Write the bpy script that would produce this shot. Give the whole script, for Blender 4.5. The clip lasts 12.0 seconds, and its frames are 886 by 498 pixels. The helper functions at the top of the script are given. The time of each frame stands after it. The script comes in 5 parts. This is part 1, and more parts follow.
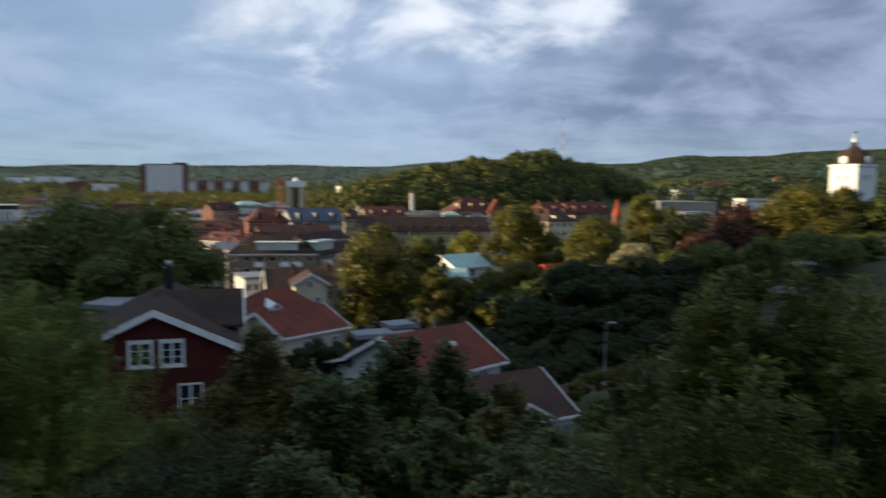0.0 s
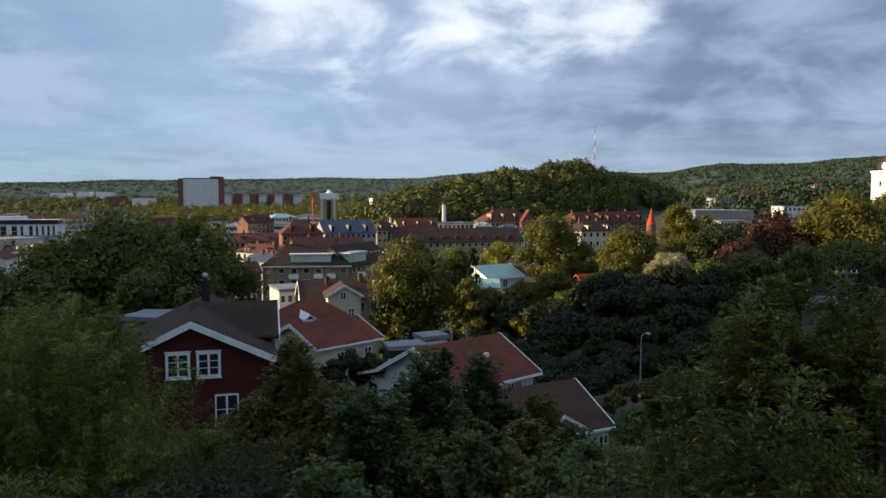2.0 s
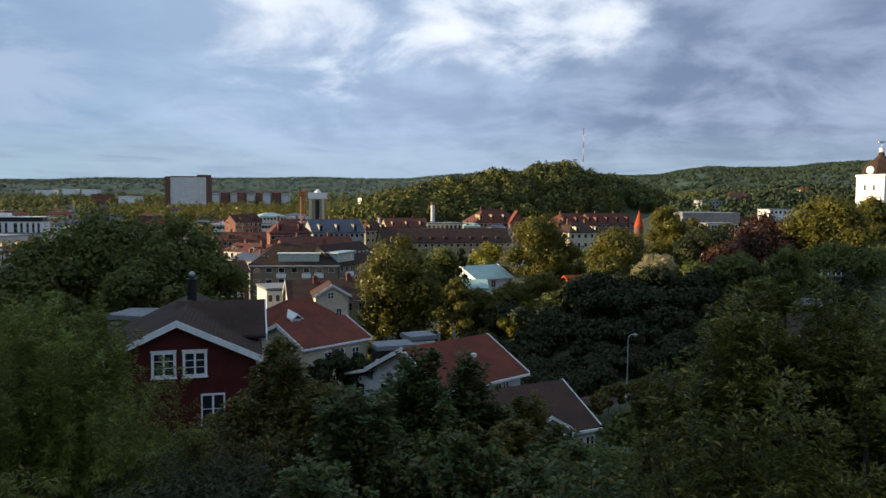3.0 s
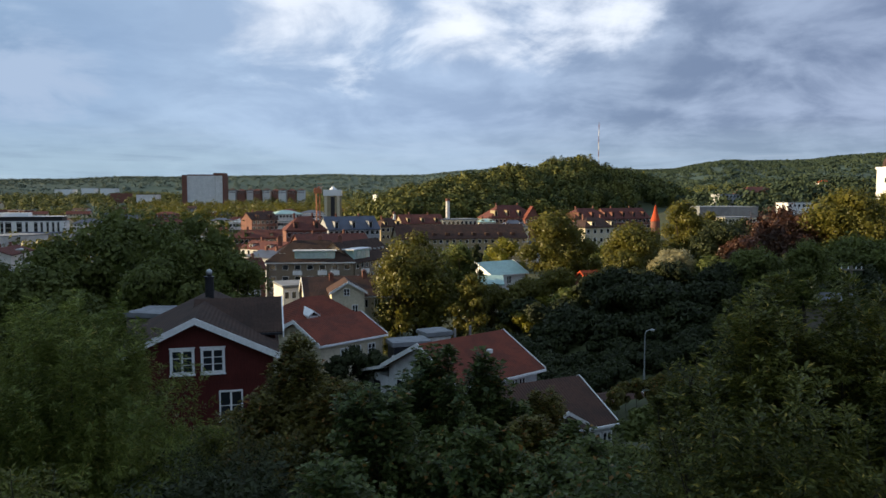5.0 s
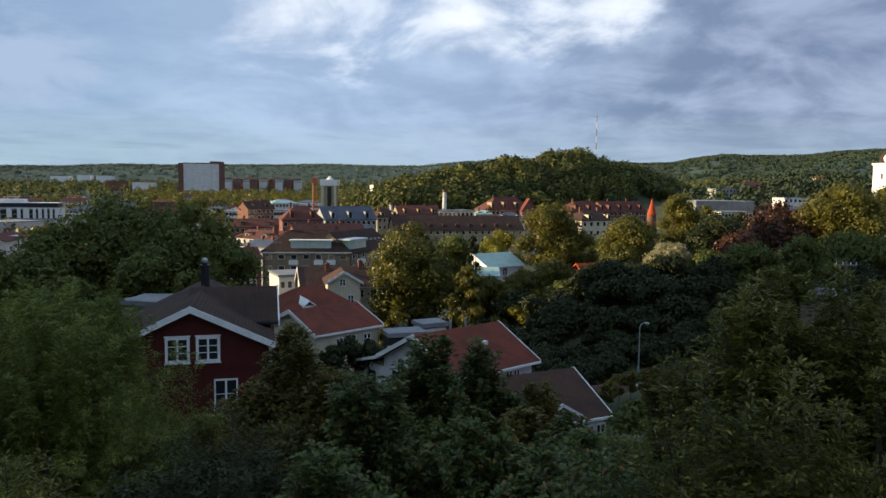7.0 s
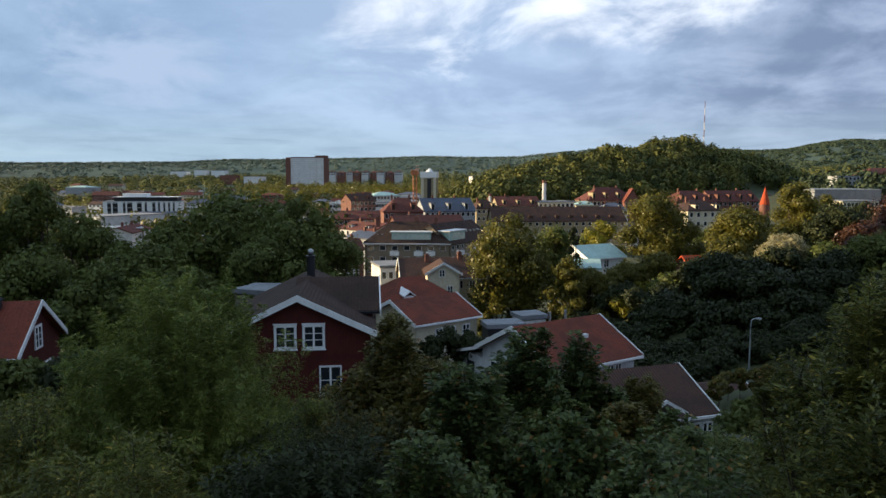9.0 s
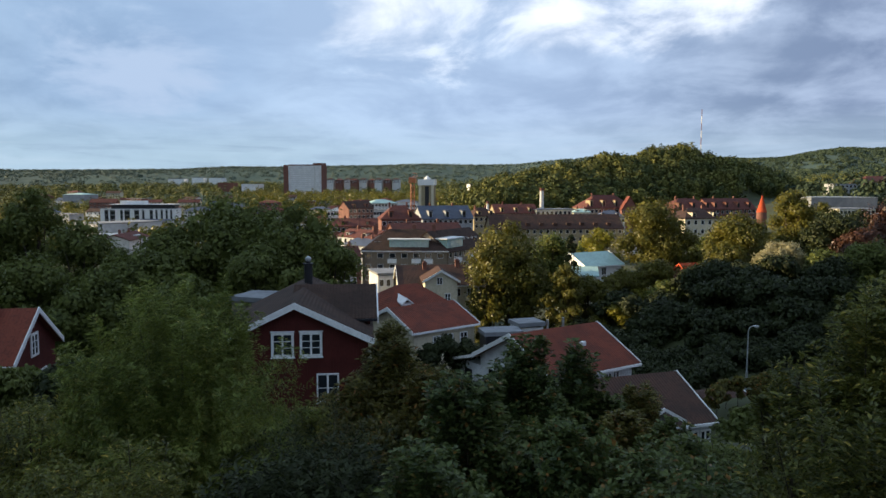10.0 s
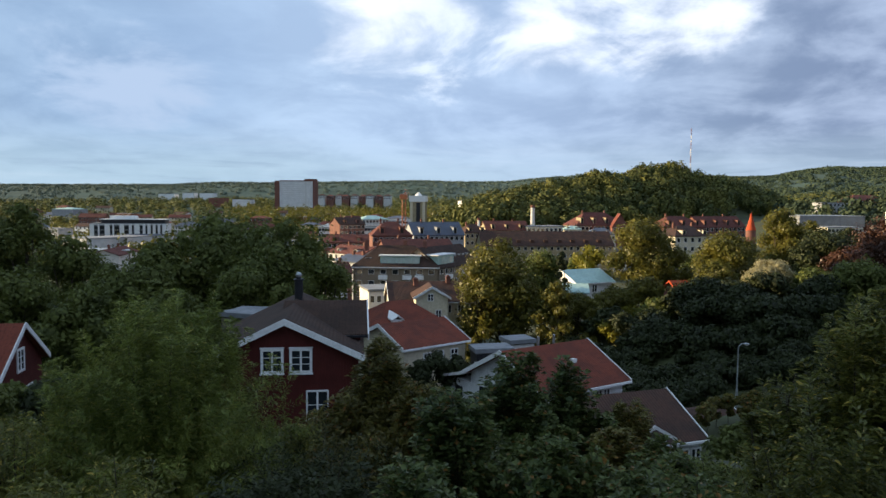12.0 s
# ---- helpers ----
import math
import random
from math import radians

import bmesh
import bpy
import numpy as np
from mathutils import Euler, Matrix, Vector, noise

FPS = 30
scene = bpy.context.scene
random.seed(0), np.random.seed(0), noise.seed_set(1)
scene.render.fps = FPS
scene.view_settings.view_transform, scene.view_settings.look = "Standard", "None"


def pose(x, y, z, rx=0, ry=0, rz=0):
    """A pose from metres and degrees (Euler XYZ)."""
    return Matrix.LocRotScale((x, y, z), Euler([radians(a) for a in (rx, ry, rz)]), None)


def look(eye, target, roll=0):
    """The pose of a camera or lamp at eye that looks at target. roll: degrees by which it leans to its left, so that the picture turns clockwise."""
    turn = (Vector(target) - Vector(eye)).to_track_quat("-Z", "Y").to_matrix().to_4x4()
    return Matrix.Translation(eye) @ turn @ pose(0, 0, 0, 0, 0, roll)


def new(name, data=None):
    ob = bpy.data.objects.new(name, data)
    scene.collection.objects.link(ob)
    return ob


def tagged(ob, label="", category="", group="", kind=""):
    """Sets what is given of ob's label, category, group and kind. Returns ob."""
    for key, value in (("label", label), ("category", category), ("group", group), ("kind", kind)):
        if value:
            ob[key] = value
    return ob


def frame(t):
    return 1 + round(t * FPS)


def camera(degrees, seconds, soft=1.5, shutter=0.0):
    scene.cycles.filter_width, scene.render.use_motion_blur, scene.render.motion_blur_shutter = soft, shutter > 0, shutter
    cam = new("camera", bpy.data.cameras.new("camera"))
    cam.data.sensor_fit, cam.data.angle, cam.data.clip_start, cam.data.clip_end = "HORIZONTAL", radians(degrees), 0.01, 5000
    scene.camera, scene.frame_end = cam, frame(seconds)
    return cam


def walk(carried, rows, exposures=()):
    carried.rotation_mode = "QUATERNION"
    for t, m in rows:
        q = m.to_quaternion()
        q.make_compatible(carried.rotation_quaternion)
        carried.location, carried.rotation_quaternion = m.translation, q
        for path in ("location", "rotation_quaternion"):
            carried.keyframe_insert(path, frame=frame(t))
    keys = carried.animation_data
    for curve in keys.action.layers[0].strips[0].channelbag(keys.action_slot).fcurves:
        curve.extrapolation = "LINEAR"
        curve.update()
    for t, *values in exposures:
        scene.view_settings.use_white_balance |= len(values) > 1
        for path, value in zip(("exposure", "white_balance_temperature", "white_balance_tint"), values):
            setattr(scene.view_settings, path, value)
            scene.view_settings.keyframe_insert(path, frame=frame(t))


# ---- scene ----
EYE = (0.0, 0.0, 28.0)
cam = camera(63.94, 12.0, soft=1.5, shutter=0.8)
# seconds, turn to the left, tilt, lean, in degrees
PATH = [
    (0.0, -2.62, -4.74, 0.63),
    (0.1, -1.25, -4.55, 0.42),
    (0.5, 0.49, -4.23, 0.03),
    (1.0, -0.72, -4.38, 0.54),
    (1.5, -0.00, -4.20, -0.00),
    (2.0, 0.00, -3.87, 0.04),
    (2.5, -0.46, -3.72, 0.06),
    (3.0, -0.94, -3.84, 0.50),
    (3.5, -0.74, -3.78, 0.40),
    (5.5, 0.51, -4.66, -0.11),
    (6.0, 0.54, -5.48, -0.25),
    (6.5, 0.04, -5.14, 0.66),
    (6.7, -0.03, -4.86, 0.69),
    (8.3, 3.50, -5.50, 0.30),
    (8.5, 7.01, -5.86, 0.17),
    (9.0, 8.00, -5.61, 0.05),
    (9.5, 7.94, -5.54, 0.09),
    (10.0, 7.81, -5.00, 0.10),
    (10.5, 7.73, -4.62, 0.42),
    (11.0, 7.34, -3.55, 0.47),
    (11.5, 7.29, -3.56, 0.33),
    (12.0, 7.09, -3.67, 0.41),
]


def gaze(turn, tilt, lean):
    a, b = radians(turn), radians(tilt)
    way = Vector((-math.sin(a) * math.cos(b), math.cos(a) * math.cos(b), math.sin(b)))
    return look(EYE, Vector(EYE) + way * 10.0, lean)


walk(cam, [(t, gaze(a, b, c)) for t, a, b, c in PATH],
     exposures=[(0.0, -0.08), (1.5, 0.0), (6.5, 0.02), (9.0, 0.16), (12.0, 0.26)])

# ---- light: low evening sun from the left under a broken cloud deck ----
SUN_AZ, SUN_EL = 87.0, 13.5


class Net:
    """A small helper to write node trees."""

    def __init__(self, tree):
        self.tree = tree
        tree.nodes.clear()

    def add(self, kind, values=(), **props):
        n = self.tree.nodes.new(kind)
        for k, v in props.items():
            setattr(n, k, v)
        for k, v in dict(values).items():
            if isinstance(v, bpy.types.NodeSocket):
                self.tree.links.new(v, n.inputs[k])
            else:
                n.inputs[k].default_value = v
        return n

    def math(self, op, a, b=0.0, c=0.0):
        return self.add("ShaderNodeMath", {0: a, 1: b, 2: c}, operation=op).outputs[0]

    def vmath(self, op, a, b=(0, 0, 0)):
        n = self.add("ShaderNodeVectorMath", {0: a, 1: b}, operation=op)
        return n.outputs["Value"] if op in ("DOT_PRODUCT", "LENGTH") else n.outputs[0]

    def noise(self, vec, scale, detail=4.0, rough=0.55, warp=0.0):
        return self.add("ShaderNodeTexNoise", {"Vector": vec, "Scale": scale, "Detail": detail, "Roughness": rough, "Distortion": warp}).outputs[0]

    def mix(self, fac, a, b):
        n = self.add("ShaderNodeMix", data_type="RGBA")
        for key, v in (("Factor", fac), ("A", a), ("B", b)):
            socket = [s for s in n.inputs if s.name == key and s.enabled][0]
            if isinstance(v, bpy.types.NodeSocket):
                self.tree.links.new(v, socket)
            else:
                socket.default_value = v
        return [s for s in n.outputs if s.enabled][0]

    def ramp(self, fac, a, b, lo=0.0, hi=1.0):
        n = self.add("ShaderNodeMapRange", {0: fac, 1: a, 2: b, 3: lo, 4: hi}, interpolation_type="SMOOTHSTEP")
        return n.outputs[0]


def build_world():
    w = bpy.data.worlds.new("evening_sky")
    scene.world = w
    w.use_nodes = True
    n = Net(w.node_tree)
    d = n.add("ShaderNodeTexCoord").outputs["Generated"]
    sep = n.add("ShaderNodeSeparateXYZ", {0: d})
    up = n.math("MAXIMUM", sep.outputs[2], 0.0)
    inv = n.math("DIVIDE", 1.0, n.math("ADD", up, 0.25))
    deck = n.add("ShaderNodeCombineXYZ", {0: n.math("MULTIPLY", sep.outputs[0], inv), 1: n.math("MULTIPLY", sep.outputs[1], inv), 2: 3.7}).outputs[0]
    sky = n.add("ShaderNodeTexSky", sky_type="NISHITA", sun_disc=False, sun_elevation=radians(SUN_EL), sun_rotation=radians(360 - SUN_AZ))
    clear = n.vmath("SCALE", sky.outputs[0])
    clear.node.inputs["Scale"].default_value = 0.10
    # broad banks, billows within them, and torn edges, with the side towards the sun lighter
    big = n.noise(deck, 0.75, 3.0, 0.5, 0.3)
    small = n.noise(deck, 2.3, 7.0, 0.56, 0.35)
    shifted = n.noise(n.vmath("ADD", deck, (-0.07, 0.10, 0.0)), 2.3, 7.0, 0.56, 0.35)
    torn = n.noise(n.vmath("MULTIPLY", d, (6.5, 6.5, 10.0)), 1.0, 6.0, 0.6, 0.4)
    relief = n.math("SUBTRACT", small, shifted)
    thick = n.math("ADD", n.math("ADD", n.math("MULTIPLY", big, 0.50), n.math("MULTIPLY", small, 0.32)), n.math("ADD", n.math("MULTIPLY", relief, 0.42), n.math("MULTIPLY", torn, 0.18)))
    shade = n.ramp(thick, 0.38, 0.64)
    side = n.ramp(sep.outputs[0], -0.50, 0.60)
    lit = n.mix(side, (0.440, 0.592, 0.768, 1), (0.395, 0.487, 0.675, 1))
    dim = n.mix(side, (0.272, 0.392, 0.556, 1), (0.186, 0.250, 0.398, 1))
    cloud = n.mix(shade, lit, dim)
    # the thin parts of the deck, where the light breaks through
    wisps = n.math("ADD", n.math("MULTIPLY", n.math("SUBTRACT", small, 0.5), 0.040), n.math("MULTIPLY", n.math("SUBTRACT", torn, 0.5), 0.022))
    first = n.vmath("DOT_PRODUCT", d, tuple(Vector((-0.15, 1.0, 0.275)).normalized()))
    cloud = n.mix(n.math("MULTIPLY", n.ramp(first, 0.90, 1.0), 0.34), cloud, (0.52, 0.68, 0.98, 1))
    breaks = ((-0.20, 1.0, 0.335), 0.9860, (0.98, 1.03, 1.12, 1)), ((0.03, 1.0, 0.325), 0.9915, (0.94, 1.0, 1.10, 1)), ((0.19, 1.0, 0.325), 0.9935, (0.90, 0.97, 1.09, 1)), ((-0.14, 1.0, 0.235), 0.9975, (0.74, 0.84, 0.99, 1)), ((-0.616, 1.0, 0.198), 0.9965, (0.60, 0.71, 0.87, 1))
    for way, edge, tone in breaks:
        near = n.math("SUBTRACT", n.vmath("DOT_PRODUCT", d, tuple(Vector(way).normalized())), wisps)
        cloud = n.mix(n.ramp(near, edge, 1.006), cloud, tone)
    # a bluer, heavier bank high on the sunny side
    bank = n.math("SUBTRACT", n.vmath("DOT_PRODUCT", d, tuple(Vector((-0.645, 1.0, 0.285)).normalized())), wisps)
    cloud = n.mix(n.math("MULTIPLY", n.ramp(bank, 0.965, 1.0), 0.5), cloud, (0.24, 0.37, 0.60, 1))
    # the paler, streaked air over the horizon
    streak = n.noise(n.vmath("MULTIPLY", d, (5.0, 5.0, 60.0)), 1.0, 5.0, 0.55, 0.5)
    low = n.ramp(n.math("SUBTRACT", up, n.math("MULTIPLY", n.math("SUBTRACT", big, 0.5), 0.07)), 0.11, 0.03)
    pale = n.mix(side, (0.41, 0.56, 0.67, 1), (0.39, 0.51, 0.64, 1))
    pale = n.mix(n.math("MULTIPLY", n.ramp(streak, 0.50, 0.72), 0.5), pale, n.mix(side, (0.62, 0.74, 0.84, 1), (0.60, 0.70, 0.82, 1)))
    pale = n.mix(n.math("MULTIPLY", n.ramp(streak, 0.48, 0.32), 0.45), pale, (0.24, 0.33, 0.44, 1))
    cloud = n.mix(n.math("MULTIPLY", low, 0.66), cloud, pale)
    gap = n.math("MULTIPLY", n.ramp(thick, 0.42, 0.30), n.ramp(up, 0.30, 0.5, 0.0, 0.6))
    col = n.mix(gap, cloud, clear)
    # overhead, out of view, the deck is brightened to lift the shaded foliage
    high = n.vmath("SCALE", col)
    high.node.inputs["Scale"].default_value = 1.30
    col = n.mix(n.ramp(up, 0.38, 0.75), col, high)
    bg = n.add("ShaderNodeBackground", {0: col, 1: 1.0})
    out = n.add("ShaderNodeOutputWorld")
    w.node_tree.links.new(bg.outputs[0], out.inputs[0])


build_world()
sun = new("sun", bpy.data.lights.new("sun", "SUN"))
sun.data.energy, sun.data.angle, sun.data.color = 9.0, radians(0.6), (1.0, 0.78, 0.48)
sa, se = radians(SUN_AZ), radians(SUN_EL)
sun.matrix_world = look((-math.sin(sa) * math.cos(se) * 300, math.cos(sa) * math.cos(se) * 300, math.sin(se) * 300), (0, 0, 0))


# ---- materials ----
def material(name, colour, rough=0.8, vary=0.25, scale=1.0, bump=0.2, metal=0.0, second=None, random_by="", spec=0.3, fine=8.0):
    m = bpy.data.materials.new(name)
    m.use_nodes = True
    n = Net(m.node_tree)
    pos = n.add("ShaderNodeTexCoord").outputs["Object"]
    a = n.noise(pos, scale, 3.0, 0.6)
    b = n.noise(pos, scale * fine, 3.0, 0.6)
    c2 = second or tuple(c * (1 - vary) for c in colour)
    col = n.mix(n.ramp(a, 0.35, 0.65), (*colour, 1), (*c2, 1))
    col = n.mix(n.math("MULTIPLY", n.ramp(b, 0.4, 0.7), 0.45), col, (*[c * (1 - vary) * 0.75 for c in colour], 1))
    if random_by:
        r = n.add("ShaderNodeNewGeometry").outputs["Random Per Island"] if random_by == "island" else n.add("ShaderNodeObjectInfo").outputs["Random"]
        col = n.mix(n.math("MULTIPLY", r, 0.5), col, (*[c * 0.55 for c in colour], 1))
    p = n.add("ShaderNodeBsdfPrincipled", {"Base Color": col, "Roughness": rough, "Metallic": metal, "Specular IOR Level": spec})
    if bump:
        bm_ = n.add("ShaderNodeBump", {"Strength": bump, "Distance": 0.05, "Height": b})
        m.node_tree.links.new(bm_.outputs[0], p.inputs["Normal"])
    out = n.add("ShaderNodeOutputMaterial")
    m.node_tree.links.new(p.outputs[0], out.inputs[0])
    return m


def leaf_material(name, a, b, c=None, through_light=0.36, rough=0.42, patch_size=0.45, tree_share=0.4):
    """Leaves: each one its own tone between a and b, a few in c; thin, so that light comes through."""
    m = bpy.data.materials.new(name)
    m.use_nodes = True
    n = Net(m.node_tree)
    r = n.add("ShaderNodeNewGeometry").outputs["Random Per Island"]
    pos = n.add("ShaderNodeTexCoord").outputs["Object"]
    patch = n.noise(pos, patch_size, 2.0)
    f = n.math("ADD", n.math("MULTIPLY", r, 1 - tree_share), n.math("MULTIPLY", n.ramp(patch, 0.35, 0.65), tree_share))
    col = n.mix(f, (*a, 1), (*b, 1))
    if c:
        col = n.mix(n.ramp(r, 0.93, 0.99), col, (*c, 1))
    p = n.add("ShaderNodeBsdfPrincipled", {"Base Color": col, "Roughness": rough, "Specular IOR Level": 0.22})
    t = n.add("ShaderNodeBsdfTranslucent", {"Color": col})
    s = n.add("ShaderNodeMixShader", {0: through_light, 1: p.outputs[0], 2: t.outputs[0]})
    out = n.add("ShaderNodeOutputMaterial")
    m.node_tree.links.new(s.outputs[0], out.inputs[0])
    return m


def tile_material(name, colour, dark, pitch=0.3):
    """Roof tiles in courses: waves across the slope, with moss and weather stains."""
    m = bpy.data.materials.new(name)
    m.use_nodes = True
    n = Net(m.node_tree)
    pos = n.add("ShaderNodeTexCoord").outputs["Object"]
    wave = n.add("ShaderNodeTexWave", {"Vector": pos, "Scale": 0.5 / pitch, "Distortion": 0.4, "Detail": 1.0}, wave_type="BANDS", bands_direction="X").outputs[1]
    course = n.add("ShaderNodeTexWave", {"Vector": pos, "Scale": 0.42 / pitch, "Distortion": 0.2}, wave_type="BANDS", bands_direction="Z", wave_profile="SAW").outputs[1]
    stain = n.noise(pos, 0.6, 5.0, 0.65)
    speck = n.noise(pos, 7.0, 2.0)
    col = n.mix(n.ramp(stain, 0.35, 0.7), (*colour, 1), (*dark, 1))
    col = n.mix(n.math("MULTIPLY", n.ramp(speck, 0.45, 0.7), 0.4), col, (*[c * 0.6 for c in dark], 1))
    h = n.math("ADD", n.math("MULTIPLY", wave, 0.6), n.math("MULTIPLY", course, 0.6))
    bm_ = n.add("ShaderNodeBump", {"Strength": 0.6, "Distance": 0.06, "Height": h})
    p = n.add("ShaderNodeBsdfPrincipled", {"Base Color": col, "Roughness": 0.85, "Specular IOR Level": 0.12, "Normal": bm_.outputs[0]})
    out = n.add("ShaderNodeOutputMaterial")
    m.node_tree.links.new(p.outputs[0], out.inputs[0])
    return m


def board_material(name, colour, width=0.15):
    """Painted upright boards, with weathering."""
    m = bpy.data.materials.new(name)
    m.use_nodes = True
    n = Net(m.node_tree)
    pos = n.add("ShaderNodeTexCoord").outputs["Object"]
    sep = n.add("ShaderNodeSeparateXYZ", {0: pos})
    run = n.math("ADD", sep.outputs[0], sep.outputs[1])
    edge = n.math("ABSOLUTE", n.math("SUBTRACT", n.math("FRACT", n.math("DIVIDE", run, width)), 0.5))
    groove = n.ramp(edge, 0.44, 0.49)
    wear = n.noise(pos, 1.1, 5.0, 0.65)
    grain = n.noise(n.vmath("MULTIPLY", pos, (14.0, 14.0, 1.2)), 1.0, 3.0)
    col = n.mix(n.ramp(wear, 0.35, 0.7), (*colour, 1), (*[c * 0.72 for c in colour], 1))
    col = n.mix(n.math("MULTIPLY", n.ramp(grain, 0.4, 0.7), 0.35), col, (*[c * 0.6 for c in colour], 1))
    col = n.mix(n.math("MULTIPLY", groove, 0.6), col, (*[c * 0.35 for c in colour], 1))
    rise = n.math("SUBTRACT", n.math("MULTIPLY", grain, 0.2), groove)
    bm_ = n.add("ShaderNodeBump", {"Strength": 0.6, "Distance": 0.02, "Height": rise})
    p = n.add("ShaderNodeBsdfPrincipled", {"Base Color": col, "Roughness": 0.75, "Specular IOR Level": 0.2, "Normal": bm_.outputs[0]})
    out = n.add("ShaderNodeOutputMaterial")
    m.node_tree.links.new(p.outputs[0], out.inputs[0])
    return m


M = {
    "white_boards": board_material("white_painted_boards", (0.70, 0.71, 0.71), 0.17),
    "grass": material("grass", (0.050, 0.060, 0.020), 0.9, 0.45, 0.05, 0.5, second=(0.034, 0.038, 0.015), fine=14),
    # distance haze is put into this paler, bluish green
    "forest": material("hazed_forest_floor", (0.074, 0.108, 0.086), 0.95, 0.40, 0.005, 1.0, second=(0.060, 0.086, 0.074), spec=0.05, fine=9.0),
    "falu": board_material("dark_red_boards", (0.090, 0.018, 0.014)),
    "white": material("white_paint", (0.78, 0.78, 0.76), 0.55, 0.1, 1.2, 0.1),
    "cream": material("cream_render", (0.62, 0.55, 0.40), 0.85, 0.15, 0.5, 0.15),
    "plaster": material("pale_plaster", (0.66, 0.64, 0.60), 0.85, 0.18, 0.4, 0.15),
    "grey_wall": material("grey_render", (0.34, 0.35, 0.36), 0.85, 0.2, 0.3, 0.15),
    "brown_wall": material("brown_grey_render", (0.25, 0.20, 0.145), 0.85, 0.2, 0.3, 0.15),
    "olive_wall": material("ochre_render", (0.34, 0.28, 0.17), 0.85, 0.2, 0.3, 0.15),
    "brick": material("red_brick", (0.21, 0.092, 0.066), 0.85, 0.3, 0.6, 0.2),
    "concrete": material("concrete_panels", (0.76, 0.74, 0.72), 0.85, 0.2, 0.15, 0.1),
    "roof_dark": tile_material("dark_roof_tiles", (0.066, 0.040, 0.030), (0.038, 0.026, 0.021)),
    "roof_brown": tile_material("brown_roof_tiles", (0.085, 0.046, 0.034), (0.05, 0.034, 0.028)),
    "roof_red": tile_material("red_roof_tiles", (0.185, 0.052, 0.032), (0.115, 0.040, 0.028)),
    "roof_town": tile_material("old_red_roof_tiles", (0.145, 0.052, 0.040), (0.095, 0.042, 0.034)),
    "roof_orange": tile_material("orange_roof_tiles", (0.47, 0.080, 0.030), (0.33, 0.06, 0.03)),
    "roof_slate": material("slate_blue_metal", (0.062, 0.074, 0.105), 0.5, 0.25, 0.4, 0.1),
    "roof_grey": material("grey_roofing_felt", (0.22, 0.23, 0.24), 0.8, 0.25, 0.3, 0.1),
    "copper": material("green_copper_sheet", (0.38, 0.54, 0.49), 0.6, 0.2, 0.5, 0.1),
    # the pale greenish reflection on the dormer panes is put into their colour
    "sheen_glass": material("roof_glazing_sheen", (0.40, 0.50, 0.47), 0.2, 0.15, 0.3, 0.0, spec=0.6),
    "glass": material("dark_window_glass", (0.018, 0.022, 0.028), 0.08, 0.2, 0.5, 0.0, spec=0.6),
    "iron": material("black_sheet_metal", (0.022, 0.022, 0.026), 0.5, 0.3, 2.0, 0.1),
    "steel": material("galvanised_steel", (0.38, 0.40, 0.40), 0.45, 0.2, 2.0, 0.05, metal=0.6),
    "wood": material("weathered_wood", (0.22, 0.19, 0.15), 0.85, 0.3, 2.0, 0.2),
    "bark": material("tree_bark", (0.075, 0.058, 0.042), 0.9, 0.4, 2.0, 0.5),
    "crane": material("orange_crane_paint", (0.50, 0.18, 0.08), 0.5, 0.2, 1.0, 0.05),
    "rock": material("grey_rock", (0.085, 0.068, 0.060), 0.9, 0.35, 0.4, 0.7),
    "leaf_green": leaf_material("leaf_green", (0.056, 0.074, 0.018), (0.160, 0.180, 0.042), rough=0.55),
    # base set below living leaves to deepen the shade on knoll and bank
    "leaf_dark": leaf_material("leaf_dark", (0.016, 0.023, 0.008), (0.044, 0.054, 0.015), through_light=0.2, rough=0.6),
    "leaf_olive": leaf_material("leaf_olive", (0.075, 0.080, 0.014), (0.165, 0.145, 0.026)),
    "leaf_yellow": leaf_material("leaf_yellow", (0.14, 0.14, 0.015), (0.26, 0.23, 0.03)),
    "leaf_copper": leaf_material("leaf_copper", (0.050, 0.024, 0.014), (0.085, 0.038, 0.022), through_light=0.2),
    "leaf_silver": leaf_material("leaf_silver", (0.22, 0.20, 0.10), (0.40, 0.36, 0.20)),
    "leaf_willow": leaf_material("leaf_willow", (0.072, 0.104, 0.020), (0.270, 0.300, 0.062), (0.40, 0.34, 0.09)),
    "leaf_maple": leaf_material("leaf_maple", (0.026, 0.048, 0.014), (0.165, 0.195, 0.056), (0.24, 0.12, 0.03)),
    "leaf_rowan": leaf_material("leaf_rowan", (0.045, 0.046, 0.012), (0.205, 0.175, 0.040), (0.28, 0.12, 0.03)),
    "leaf_cherry": leaf_material("leaf_cherry", (0.036, 0.050, 0.012), (0.225, 0.220, 0.042), (0.40, 0.30, 0.06)),
    # leaves of the far ridges, blued and lightened to stand in for haze
    "leaf_haze": leaf_material("leaf_haze", (0.058, 0.086, 0.070), (0.096, 0.126, 0.094), through_light=0.05, rough=0.8, patch_size=0.012, tree_share=0.8),
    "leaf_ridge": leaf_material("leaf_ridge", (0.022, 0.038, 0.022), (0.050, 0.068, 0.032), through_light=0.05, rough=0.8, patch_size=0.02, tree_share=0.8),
    "leaf_far": leaf_material("leaf_far", (0.034, 0.052, 0.015), (0.165, 0.155, 0.032), through_light=0.08, rough=0.7, patch_size=0.06, tree_share=0.75),
}


